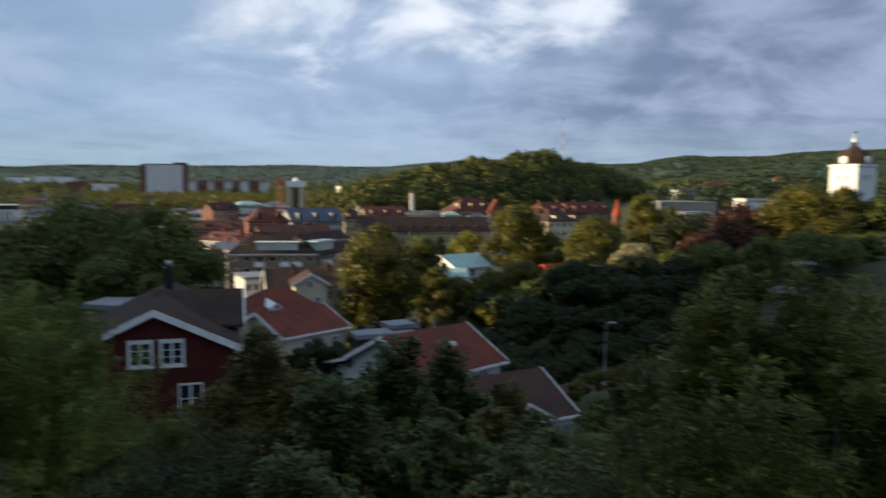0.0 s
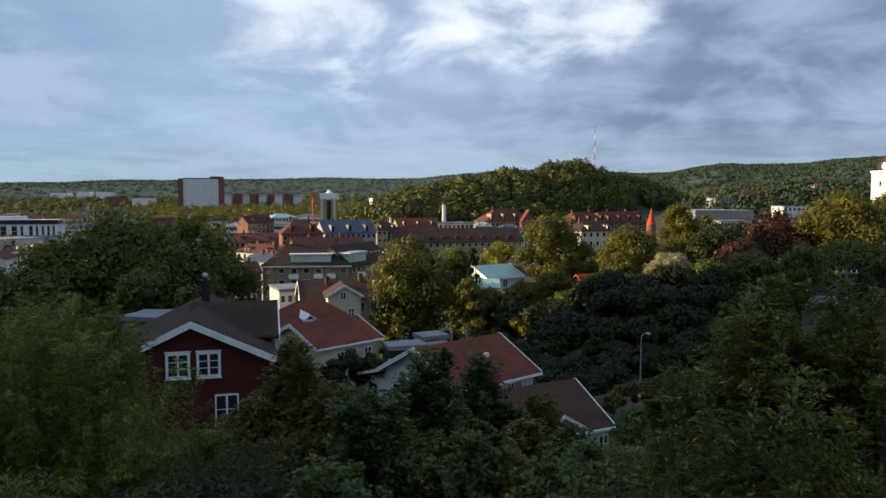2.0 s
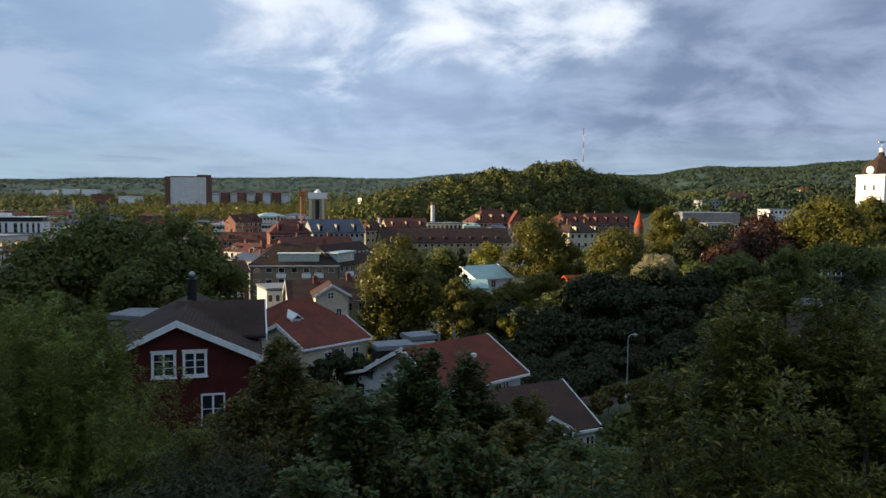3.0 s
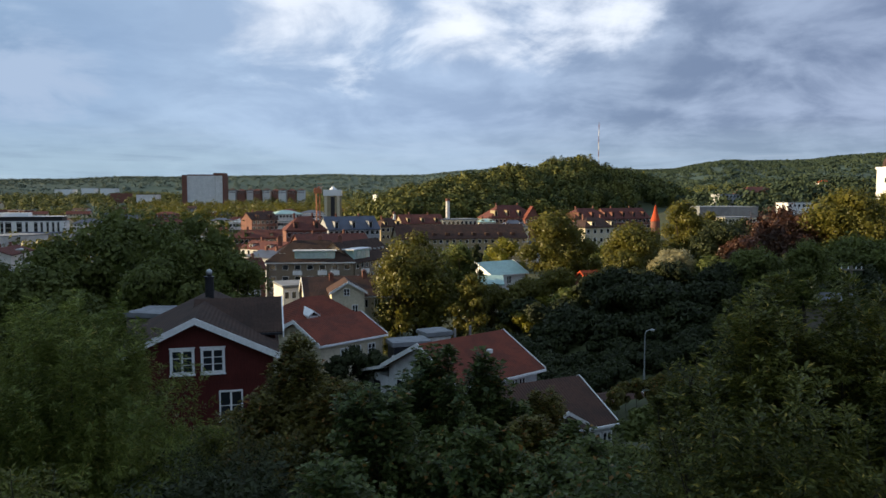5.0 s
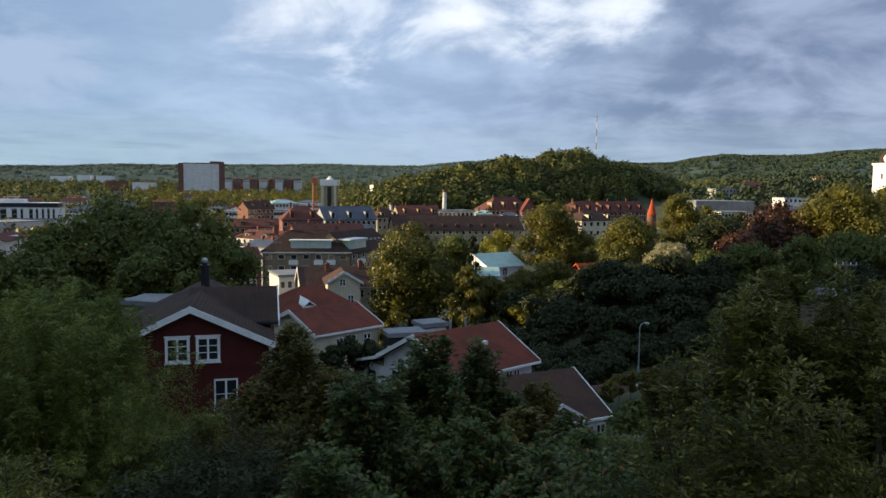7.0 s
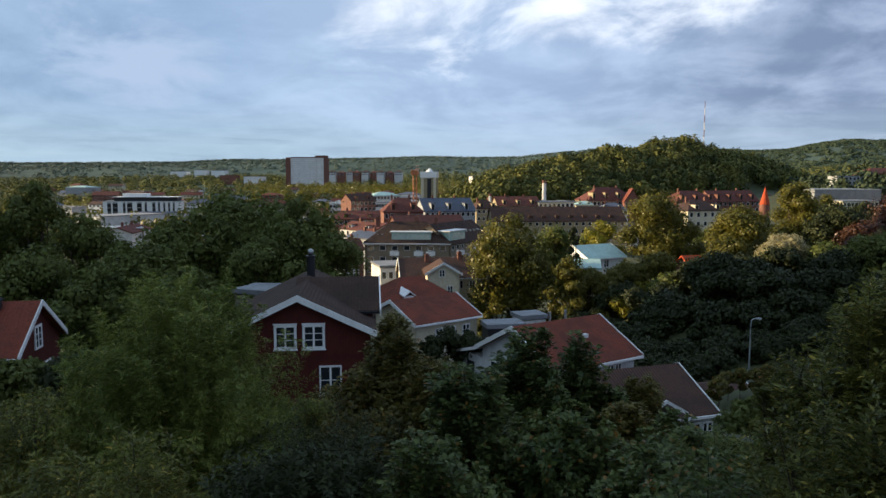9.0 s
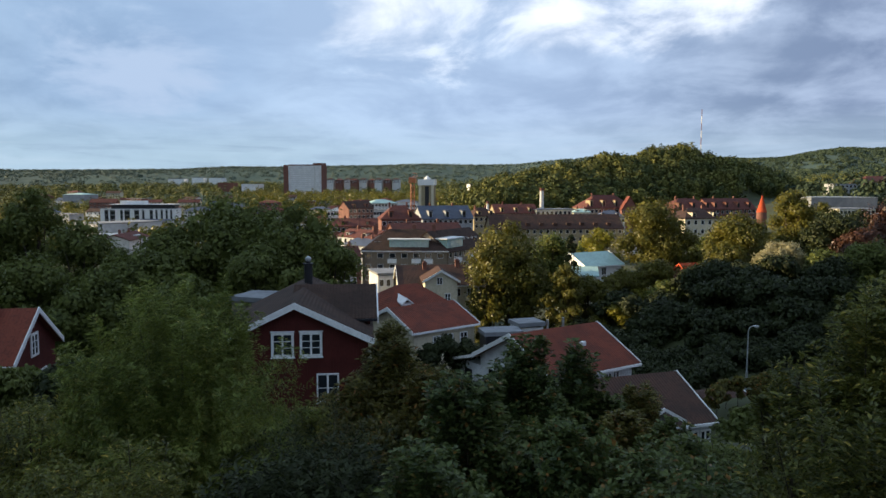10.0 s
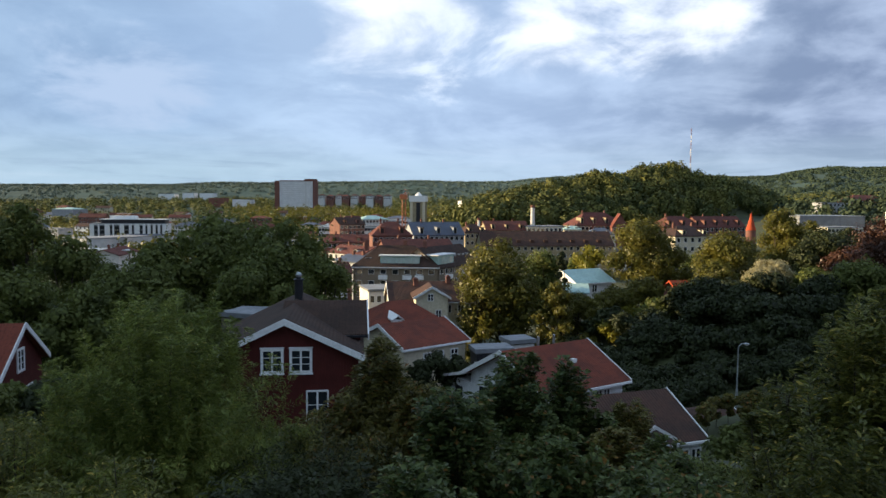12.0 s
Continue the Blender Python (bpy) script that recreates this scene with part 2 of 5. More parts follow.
# ---- the ground: one sheet, from the garden slope to the far ridges ----
RIDGE_AZ = [-180, -60, -39, -34.5, -30.5, -28.3, -24.8, -22, -16.5, -12.8, -9.2, -5.3, -2, 1.6, 2.8, 3.9, 10, 15.5, 17.7, 19.5, 21.5, 22.6, 23.9, 26.9, 28.7, 31.1, 36, 60, 180]
RIDGE_UP = [.03, .02, .0190, .0198, .0212, .0220, .0258, .0260, .0278, .0290, .0310, .0296, .0303, .0365, .0374, .0400, .041, .0352, .0365, .0428, .0470, .0455, .0452, .0452, .0490, .0508, .051, .04, .03]
HILL_X = [-260, -170, -101, -39, 10, 53, 85, 111, 132, 150, 171, 194, 225, 250, 310, 400]
HILL_UP = [0, 0, 3, 22, 35, 41, 42, 46.5, 51, 42, 39, 30, 20, 12, 3, 0]


def hill(x, y):
    """The wooded hill's height over the valley floor; its crest runs away to the right."""
    x, y = np.asarray(x, float), np.asarray(y, float)
    u = 700 * x / np.maximum(y, 200)
    crest = np.clip(700 + 0.8 * (u - 132), 540, 790)
    k = crest / 700
    up = np.interp(u, HILL_X, HILL_UP)
    up = up * k + 13 * (1 - k) * np.minimum(up / 15, 1)
    spur = 1 + 0.06 * np.sin(x / 17.0 + 0.8) * np.cos(y / 60.0) + 0.05 * np.sin(x / 9.0 + y / 31.0)
    return spur * up * np.exp(-((y - crest) / np.where(y < crest, 62, 95)) ** 2 / 2)


def land(x, y):
    x, y = np.asarray(x, float), np.asarray(y, float)
    r = np.hypot(x, y)
    az = np.degrees(np.arctan2(x, y))
    z = 25 / (1 + np.exp(np.clip((y - 47) / 20.0, -60, 60)))
    z = z + 17 * np.exp(-((x - 60) / 38) ** 2 - ((y - 85) / 45) ** 2)
    z = z + 6 * np.exp(-((x - 22) / 14) ** 2 - ((y - 82) / 12) ** 2)
    z = z + 10 * np.exp(-((x - 100) / 40) ** 2 - ((y - 150) / 40) ** 2)
    z = z - 4.5 * np.exp(-((x - 7) / 8) ** 2 - ((y - 39) / 7) ** 2)
    # an unseen steep height, added beside the gardens to keep the evening sun off
    z = z + 90 * np.exp(-((x + 152) / 24) ** 2) / (1 + np.exp(np.clip((y - 95) / 3.0, -60, 60)))
    z = z + 8 * np.exp(-((x - 12) / 20) ** 2 - ((y - 106) / 16) ** 2)
    z = z + 34 * np.exp(-((x - 290) / 130) ** 2 - ((y - 560) / 140) ** 2)
    # the wooded hill behind the town
    z = z + hill(x, y)
    s = np.clip((r - 800) / 2400, 0, 1)
    s = s * s * (3 - 2 * s)
    top = 28 + 3200 * np.interp(az, RIDGE_AZ, RIDGE_UP) - 8
    z = z + s * top * (1 - 0.15 * np.clip((r - 3200) / 1600, 0, 1))
    z = z + s * (1 - s) * 30 * np.sin(x / 190 + 1.3) * np.sin(y / 230)
    return z


def mesh_from(name, verts, faces, mat, smooth=False):
    me = bpy.data.meshes.new(name)
    verts, faces = np.asarray(verts, np.float32), np.asarray(faces, np.int32)
    k = faces.shape[1]
    me.vertices.add(len(verts))
    me.vertices.foreach_set("co", verts.ravel())
    me.loops.add(faces.size)
    me.loops.foreach_set("vertex_index", faces.ravel())
    me.polygons.add(len(faces))
    me.polygons.foreach_set("loop_start", np.arange(0, faces.size, k, dtype=np.int32))
    me.polygons.foreach_set("loop_total", np.full(len(faces), k, np.int32))
    if smooth:
        me.polygons.foreach_set("use_smooth", np.ones(len(faces), bool))
    me.materials.append(mat)
    me.update(calc_edges=True)
    return me


def build_ground():
    az = np.radians(np.concatenate([np.linspace(-180, -60, 40, endpoint=False), np.linspace(-60, 60, 260, endpoint=False), np.linspace(60, 180, 40, endpoint=False)]))
    rad = np.concatenate([[0.0, 0.6], np.geomspace(2, 4700, 170)])
    aa, rr = np.meshgrid(az, rad)
    x, y = rr * np.sin(aa), rr * np.cos(aa)
    z = land(x, y)
    verts = np.stack([x, y, z], -1).reshape(-1, 3)
    na, nr = len(az), len(rad)
    i, j = np.meshgrid(np.arange(nr - 1), np.arange(na), indexing="ij")
    a, b = i * na + j, i * na + (j + 1) % na
    quads = np.stack([a, a + na, b + na, b], -1).reshape(-1, 4)
    me = mesh_from("ground", verts, quads, M["grass"], True)
    # beyond 950 m the ground takes the haze-tinted forest colour
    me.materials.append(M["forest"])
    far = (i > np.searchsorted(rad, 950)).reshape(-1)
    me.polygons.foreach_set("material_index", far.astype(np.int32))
    ob = new("ground", me)
    tagged(ob, "grassy hillside sloping down to the valley and far ridges", "ground", kind="structure")


build_ground()


def part(name, bm, mat, parent, label=""):
    me = bpy.data.meshes.new(name)
    bm.to_mesh(me)
    bm.free()
    me.materials.append(mat)
    ob = new(name, me)
    ob.parent = parent
    if label:
        tagged(ob, label)
    return ob


def thing(name, label, category, place, turn=0.0, group="", kind=""):
    ob = new(name)
    ob.matrix_world = pose(*place, 0, 0, turn)
    return tagged(ob, label, category, group, kind)


def put_box(bm, x0, x1, y0, y1, z0, z1, bevel=0.0):
    g = bmesh.ops.create_cube(bm, size=1.0, matrix=Matrix.LocRotScale(((x0 + x1) / 2, (y0 + y1) / 2, (z0 + z1) / 2), None, (x1 - x0, y1 - y0, z1 - z0)))
    if bevel:
        edges = list({e for v in g["verts"] for e in v.link_edges})
        bmesh.ops.bevel(bm, geom=edges, offset=bevel, segments=2, affect="EDGES", profile=0.5)
    return g["verts"]


def box(x0, x1, y0, y1, z0, z1, bevel=0.0):
    bm = bmesh.new()
    put_box(bm, x0, x1, y0, y1, z0, z1, bevel)
    return bm


def slab(bm, corners, thick):
    """A sheet through the given corners, with that thickness downwards."""
    top = [bm.verts.new(c) for c in corners]
    low = [bm.verts.new((c[0], c[1], c[2] - thick)) for c in corners]
    n = len(corners)
    bm.faces.new(top)
    bm.faces.new(low[::-1])
    for k in range(n):
        bm.faces.new((top[k], low[k], low[(k + 1) % n], top[(k + 1) % n]))


def tube(bm, a, b, r0, r1, sides=8):
    a, b = Vector(a), Vector(b)
    turn = (b - a).to_track_quat("Z", "Y").to_matrix().to_4x4()
    bmesh.ops.create_cone(bm, cap_ends=True, segments=sides, radius1=r0, radius2=r1, depth=(b - a).length, matrix=Matrix.Translation((a + b) / 2) @ turn)


WINDOWS = {}


def window_meshes(w, h, bars):
    key = (round(w, 2), round(h, 2), bars)
    if key not in WINDOWS:
        bm = bmesh.new()
        f = 0.13 if bars == 3 else 0.08
        for x0, x1, z0, z1 in ((-w / 2, w / 2, 0, f), (-w / 2, w / 2, h - f, h), (-w / 2, -w / 2 + f, f, h - f), (w / 2 - f, w / 2, f, h - f)):
            put_box(bm, x0, x1, -0.07, 0.02, z0, z1)
        if bars:
            put_box(bm, -0.05, 0.05, -0.06, 0.015, f, h - f)
            for k in range(1, bars):
                z = f + (h - 2 * f) * k / bars
                put_box(bm, -w / 2 + f, -0.05, -0.05, 0.01, z - 0.018, z + 0.018)
                put_box(bm, 0.05, w / 2 - f, -0.05, 0.01, z - 0.018, z + 0.018)
        frame_mesh = bpy.data.meshes.new("window")
        bm.to_mesh(frame_mesh)
        bm.free()
        frame_mesh.materials.append(M["white"])
        bm = box(-w / 2 + 0.02, w / 2 - 0.02, -0.03, 0.03, 0.02, h - 0.02)
        pane_mesh = bpy.data.meshes.new("pane")
        bm.to_mesh(pane_mesh)
        bm.free()
        pane_mesh.materials.append(M["glass"])
        WINDOWS[key] = (frame_mesh, pane_mesh)
    return WINDOWS[key]


def add_window(parent, m, w=1.1, h=1.3, bars=0):
    fm, pm = window_meshes(w, h, bars)
    ob = new("window", fm)
    ob.parent = parent
    ob.matrix_basis = m
    pane = new("pane", pm)
    pane.parent = ob
    return ob


def add_roof(root, w, d, h, rise, kind, mat, over=0.45, thick=0.22, trim=True):
    """The roof over a body that reaches from x -w/2 to w/2 and y 0 to d. across: the ridge runs along x; along: it runs along y."""
    bm = bmesh.new()
    h = h + 0.12
    x, o = w / 2, over
    if kind == "across":
        k = rise / (d / 2)
        slab(bm, [(-x - o, -o, h - o * k), (x + o, -o, h - o * k), (x + o, d / 2, h + rise), (-x - o, d / 2, h + rise)], thick)
        slab(bm, [(-x - o, d / 2, h + rise), (x + o, d / 2, h + rise), (x + o, d + o, h - o * k), (-x - o, d + o, h - o * k)], thick)
    elif kind == "along":
        k = rise / x
        slab(bm, [(-x - o, -o, h - o * k), (0, -o, h + rise), (0, d + o, h + rise), (-x - o, d + o, h - o * k)], thick)
        slab(bm, [(0, -o, h + rise), (x + o, -o, h - o * k), (x + o, d + o, h - o * k), (0, d + o, h + rise)], thick)
    elif kind == "hip":
        q = min(d / 2, x * 0.7)
        a, b, c, e = (-x - o, -o, h), (x + o, -o, h), (x + o, d + o, h), (-x - o, d + o, h)
        r1, r2 = (-x + q, d / 2, h + rise), (x - q, d / 2, h + rise)
        for corners in ([a, b, r2, r1], [c, e, r1, r2], [b, c, r2], [e, a, r1]):
            slab(bm, corners, thick)
    else:
        put_box(bm, -x - 0.15, x + 0.15, -0.15, d + 0.15, h, h + 0.35)
    part("roof", bm, mat, root)
    if trim and kind == "across":
        k = rise / (d / 2)
        for s in (-1, 1):
            bm = bmesh.new()
            e0, e1 = sorted((s * (x + o), s * (x + o + 0.06)))
            for ya, za, yb, zb in ((-o, h - o * k, d / 2, h + rise), (d / 2, h + rise, d + o, h - o * k)):
                slab(bm, [(e0, ya, za + 0.06), (e1, ya, za + 0.06), (e1, yb, zb + 0.06), (e0, yb, zb + 0.06)], 0.32)
            part("bargeboard", bm, M["white"], root, "white-painted bargeboard")
        bm = box(-x - o, x + o, -o - 0.1, -o, h - o * k - 0.2, h - o * k - 0.05)
        part("gutter", bm, M["white"], root)
    if trim and kind == "along":
        k = rise / x
        bm = bmesh.new()
        for s in (-1, 1):
            c = [(s * (x + o), -o - 0.06, h - o * k + 0.06), (s * (x + o), -o, h - o * k + 0.06), (0, -o, h + rise + 0.06), (0, -o - 0.06, h + rise + 0.06)]
            slab(bm, c, 0.34)
        part("bargeboard", bm, M["white"], root, "white-painted bargeboard")


def add_body(root, w, d, h, rise, kind, mat, deep=3.0):
    """Walls with their gables, going down into the slope."""
    bm = bmesh.new()
    x = w / 2
    if kind == "across":
        ring = [(0, -deep), (0, h), (d / 2, h + rise), (d, h), (d, -deep)]
        loops = [[bm.verts.new((s * x, a, b)) for a, b in ring] for s in (-1, 1)]
    else:
        r = rise if kind == "along" else 0
        ring = [(-x, -deep), (-x, h), (0, h + r), (x, h), (x, -deep)]
        loops = [[bm.verts.new((a, yy, b)) for a, b in ring] for yy in (0, d)]
    n = len(ring)
    bm.faces.new(loops[0])
    bm.faces.new(loops[1][::-1])
    for k in range(n):
        bm.faces.new((loops[0][k], loops[1][k], loops[1][(k + 1) % n], loops[0][(k + 1) % n]))
    bmesh.ops.recalc_face_normals(bm, faces=bm.faces)
    return part("wall", bm, mat, root)


def add_chimney(root, x, y, z0, z1, mat, w=0.6):
    bm = box(x - w / 2, x + w / 2, y - w / 2, y + w / 2, z0, z1)
    put_box(bm, x - w / 2 - 0.06, x + w / 2 + 0.06, y - w / 2 - 0.06, y + w / 2 + 0.06, z1 - 0.2, z1 - 0.08)
    put_box(bm, x - w / 4, x + w / 4, y - w / 4, y + w / 4, z1 - 0.08, z1 + 0.15)
    part("chimney", bm, mat, root)


def building(name, label, a, b, depth, rise, roof, wall, cover, rows=0, cols=0, storey=2.9, side=0, win=(1.1, 1.35), bars=0, chimneys=(), trim=False, over=0.4, category="building", group="", tall=None, thick=0.22):
    """A building whose front eaves run from a to b (as seen from the garden, from left to right)."""
    a, b = Vector(a), Vector(b)
    mid = (a + b) / 2
    w = (b - a).xy.length
    turn = math.degrees(math.atan2(b.y - a.y, b.x - a.x))
    ground = float(land(mid.x, mid.y)) if tall is None else mid.z - tall
    h = mid.z - ground
    root = thing(name, label, category, (mid.x, mid.y, ground), turn, group)
    add_body(root, w, depth, h, rise, roof, wall)
    add_roof(root, w, depth, h, rise, roof, cover, over, thick, trim)
    for r in range(rows):
        z = h - 0.55 - win[1] - r * storey
        if z < 0.2:
            break
        for c in range(cols):
            x = -w / 2 + w * (c + 0.5) / cols
            add_window(root, pose(x, -0.01, z), win[0], win[1], bars)
        for c in range(side):
            y = depth * (c + 0.5) / side
            s = 1 if mid.x < 0 else -1
            add_window(root, pose(s * (w / 2 + 0.01), y, z, 0, 0, 90 * s), win[0], win[1], bars)
    for cx, cy in chimneys:
        yy = depth * cy
        top = rise * (1 - abs(cy - 0.5) * 2) if roof == "across" else rise
        add_chimney(root, w * cx, yy, h + top - 0.8, h + top + 1.1, M["brick"])
    return root, w, h


# ---- trees ----
def leaf_cloud(centres, normals, size, rng, spread=0.9, long=1.0):
    """Quads, one a leaf or spray of leaves, at the centres."""
    n = len(centres)
    nrm = normals + rng.normal(0, spread, (n, 3))
    nrm /= np.linalg.norm(nrm, axis=1, keepdims=True) + 1e-9
    t = np.cross(nrm, rng.normal(0, 1, (n, 3)))
    t /= np.linalg.norm(t, axis=1, keepdims=True) + 1e-9
    bt = np.cross(nrm, t)
    s = (size * rng.uniform(0.6, 1.4, (n, 1)))
    a, b = t * s * long * 0.5, bt * s * 0.5
    bend = nrm * s * 0.18
    v = np.stack([centres - a, centres + b * 0.8 + bend, centres + a, centres - b * 0.8 + bend], 1).reshape(-1, 3)
    f = np.arange(4 * n).reshape(-1, 4)
    return v, f


def clump_points(clumps, radii, per, rng, hollow=0.55):
    """Points in the outer part of ragged clumps, and the way outwards at each."""
    k = np.repeat(np.arange(len(clumps)), per)
    d = rng.normal(0, 1, (len(k), 3))
    d /= np.linalg.norm(d, axis=1, keepdims=True)
    rad = radii[k] * (hollow + (1 - hollow) * rng.random(len(k)) ** 0.7) * (1 + 0.25 * np.sin(d[:, 0] * 5 + k) * np.sin(d[:, 2] * 4 + 2 * k))
    return clumps[k] + d * rad[:, None] * [1, 1, 0.8], d


def tree(name, label, top, radius, leaf, leaves=5000, size=0.45, clumps=26, base=None, squeeze=1.0, seed=1, limbs=9, bottom=0.22, hollow=0.45, trunk=None, group=""):
    """A broad-leaved tree whose crown tops out at top."""
    rng = np.random.default_rng(seed)
    x, y, z = top
    g = float(land(x, y)) if base is None else base
    tall = max(z - g, 2.0)
    root = thing(name, label, "tree", (x, y, g), 0, group)
    lo = tall * bottom
    half = (tall - lo) / 2
    # clump centres within an egg
    d = rng.normal(0, 1, (clumps, 3))
    d /= np.linalg.norm(d, axis=1, keepdims=True)
    q = rng.random(clumps) ** 0.45
    cr = radius * (0.26 + 0.16 * rng.random(clumps))
    c = d * q[:, None] * np.array([radius * 0.80, radius * 0.80 * squeeze, half * 0.80])
    taper = 1 - 0.35 * np.clip(c[:, 2] / half, 0, 1) ** 2 - 0.25 * np.clip(-c[:, 2] / half, 0, 1) ** 2
    c[:, :2] *= taper[:, None]
    c[:, 2] += lo + half
    c[0] = (0, 0, tall - cr[0] * 0.8)
    for k in range(1, min(6, clumps)):
        turn = k * 1.257 + seed
        c[k] = (math.cos(turn) * radius * 0.38, math.sin(turn) * radius * 0.38 * squeeze, tall - cr[k] * 0.9 - half * (0.06 + 0.10 * (k % 3)))
    bm = bmesh.new()
    tr = trunk or max(0.12, tall * 0.022)
    lean = Vector((rng.normal(0, 0.02) * tall, rng.normal(0, 0.02) * tall, 0))
    knee = lean + Vector((0, 0, lo + half * 0.5))
    tube(bm, (0, 0, -1.0), lean * 0.5 + Vector((0, 0, lo)), tr * 1.25, tr * 0.85, 9)
    tube(bm, lean * 0.5 + Vector((0, 0, lo)), knee, tr * 0.85, tr * 0.5, 8)
    tube(bm, knee, (c[0][0], c[0][1], tall * 0.92), tr * 0.5, tr * 0.08, 6)
    for k in range(min(limbs, clumps)):
        f = rng.uniform(0.0, 1.0)
        st = lean * 0.5 + Vector((0, 0, lo)) + (knee - lean * 0.5 - Vector((0, 0, lo))) * f
        tube(bm, st, Vector(c[k]), tr * 0.42, tr * 0.06, 6)
    part("trunk", bm, M["bark"], root)
    p, nrm = clump_points(c, cr, max(leaves // clumps, 10), rng, hollow)
    v, f = leaf_cloud(p, nrm + [0, 0, 0.35], size, rng, 0.42, 1.3)
    # the dense inner foliage
    pi, ni = clump_points(c * [0.92, 0.92, 1.0], cr * 0.62, max(leaves // clumps // 9, 5), rng, 0.2)
    vi, fi = leaf_cloud(pi, ni, max(size * 2.6, radius * 0.11), rng, 0.5, 1.2)
    v, f = np.concatenate([v, vi]), np.concatenate([f, fi + len(v)])
    crown = new("crown", mesh_from("crown", v, f, leaf))
    crown.parent = root
    return root



def shrub(name, label, top, radius, leaf, stems=260, per=60, length=0.09, width=0.4, base=None, seed=1, droop=0.15, fuzz=0.16, kind_of="bush", group="", low=0.15, upright=0.5, peak=0.0, shoots=0, shoot_length=0.8):
    """A bush of many stems; the leaves sit along them, each a folded blade."""
    rng = np.random.default_rng(seed)
    x, y, z = top
    g = float(land(x, y)) if base is None else base
    tall = z - g
    root = thing(name, label, kind_of, (x, y, g), 0, group)
    d = rng.normal(0, 1, (stems, 3))
    d[:, 2] = np.abs(d[:, 2]) * (0.9 + peak)
    d /= np.linalg.norm(d, axis=1, keepdims=True)
    reach = rng.uniform(0.62, 1.06, stems) ** 0.8
    lumps = 1 + 0.16 * np.sin(d[:, 0] * 4 + seed) * np.sin(d[:, 1] * 5 + 2 * seed) + 0.1 * np.sin(d[:, 2] * 9 + seed)
    end = d * np.array([radius, radius, tall * (1 - low)]) * (reach * lumps)[:, None] + [0, 0, tall * low]
    end[:, 2] = np.minimum(end[:, 2], tall * rng.uniform(0.93, 1.04, stems))
    start = np.stack([end[:, 0] * 0.10, end[:, 1] * 0.10, np.zeros(stems)], 1)
    mid = np.stack([end[:, 0] * (1 - upright), end[:, 1] * (1 - upright), end[:, 2] * 0.62 + 0.1], 1)
    if shoots:
        pick = rng.choice(np.flatnonzero(end[:, 2] > tall * 0.55), shoots)
        tip = end[pick] * [1.06, 1.06, 1.0] + np.stack([rng.normal(0, 0.07, shoots), rng.normal(0, 0.07, shoots), rng.uniform(0.3, 1.0, shoots) * shoot_length], 1)
        start, mid, end = np.concatenate([start, end[pick] * 0.8]), np.concatenate([mid, end[pick]]), np.concatenate([end, tip])
        stems += shoots
    k = np.repeat(np.arange(stems), per)
    t = (1 - rng.random(len(k)) ** 1.6 * 0.8)[:, None]
    p = (1 - t) ** 2 * start[k] + 2 * t * (1 - t) * mid[k] + t * t * end[k]
    way = 2 * (1 - t) * (mid[k] - start[k]) + 2 * t * (end[k] - mid[k])
    way /= np.linalg.norm(way, axis=1, keepdims=True) + 1e-9
    off = rng.normal(0, 1, (len(k), 3))
    off -= (off * way).sum(1, keepdims=True) * way
    off /= np.linalg.norm(off, axis=1, keepdims=True) + 1e-9
    p = p + off * fuzz * rng.random((len(k), 1)) * (1.15 - t * 0.7)
    axis = way * 0.6 + off * 0.9 - np.array([0, 0, droop])
    axis /= np.linalg.norm(axis, axis=1, keepdims=True)
    side = np.cross(axis, rng.normal(0, 0.35, (len(k), 3)) + [0, 0, 1])
    side /= np.linalg.norm(side, axis=1, keepdims=True) + 1e-9
    fold = np.cross(side, axis)
    ln = length * rng.uniform(0.65, 1.3, (len(k), 1))
    wd = ln * width * 0.5
    v = np.stack([p, p + axis * ln * 0.45 + side * wd + fold * wd * 0.35, p + axis * ln - fold * ln * 0.12, p + axis * ln * 0.45 - side * wd + fold * wd * 0.35], 1).reshape(-1, 3)
    i = np.arange(len(k))[:, None] * 4
    f = np.concatenate([i + [0, 2, 1], i + [0, 3, 2]])
    crown = new("crown", mesh_from("crown", v, f, leaf))
    crown.parent = root
    for q in range(0, stems, max(1, stems // 36)):
        bm = bmesh.new()
        a, b, c = Vector(start[q]) - Vector((0, 0, 0.3)), Vector(mid[q]), Vector(end[q])
        m1 = (Vector(start[q]) * 0.25 + b * 0.5 + c * 0.25)
        tube(bm, a, m1, 0.022 + 0.006 * tall, 0.014, 5)
        tube(bm, m1, c, 0.013, 0.003, 4)
        part("stem", bm, M["bark"], root)
    return root


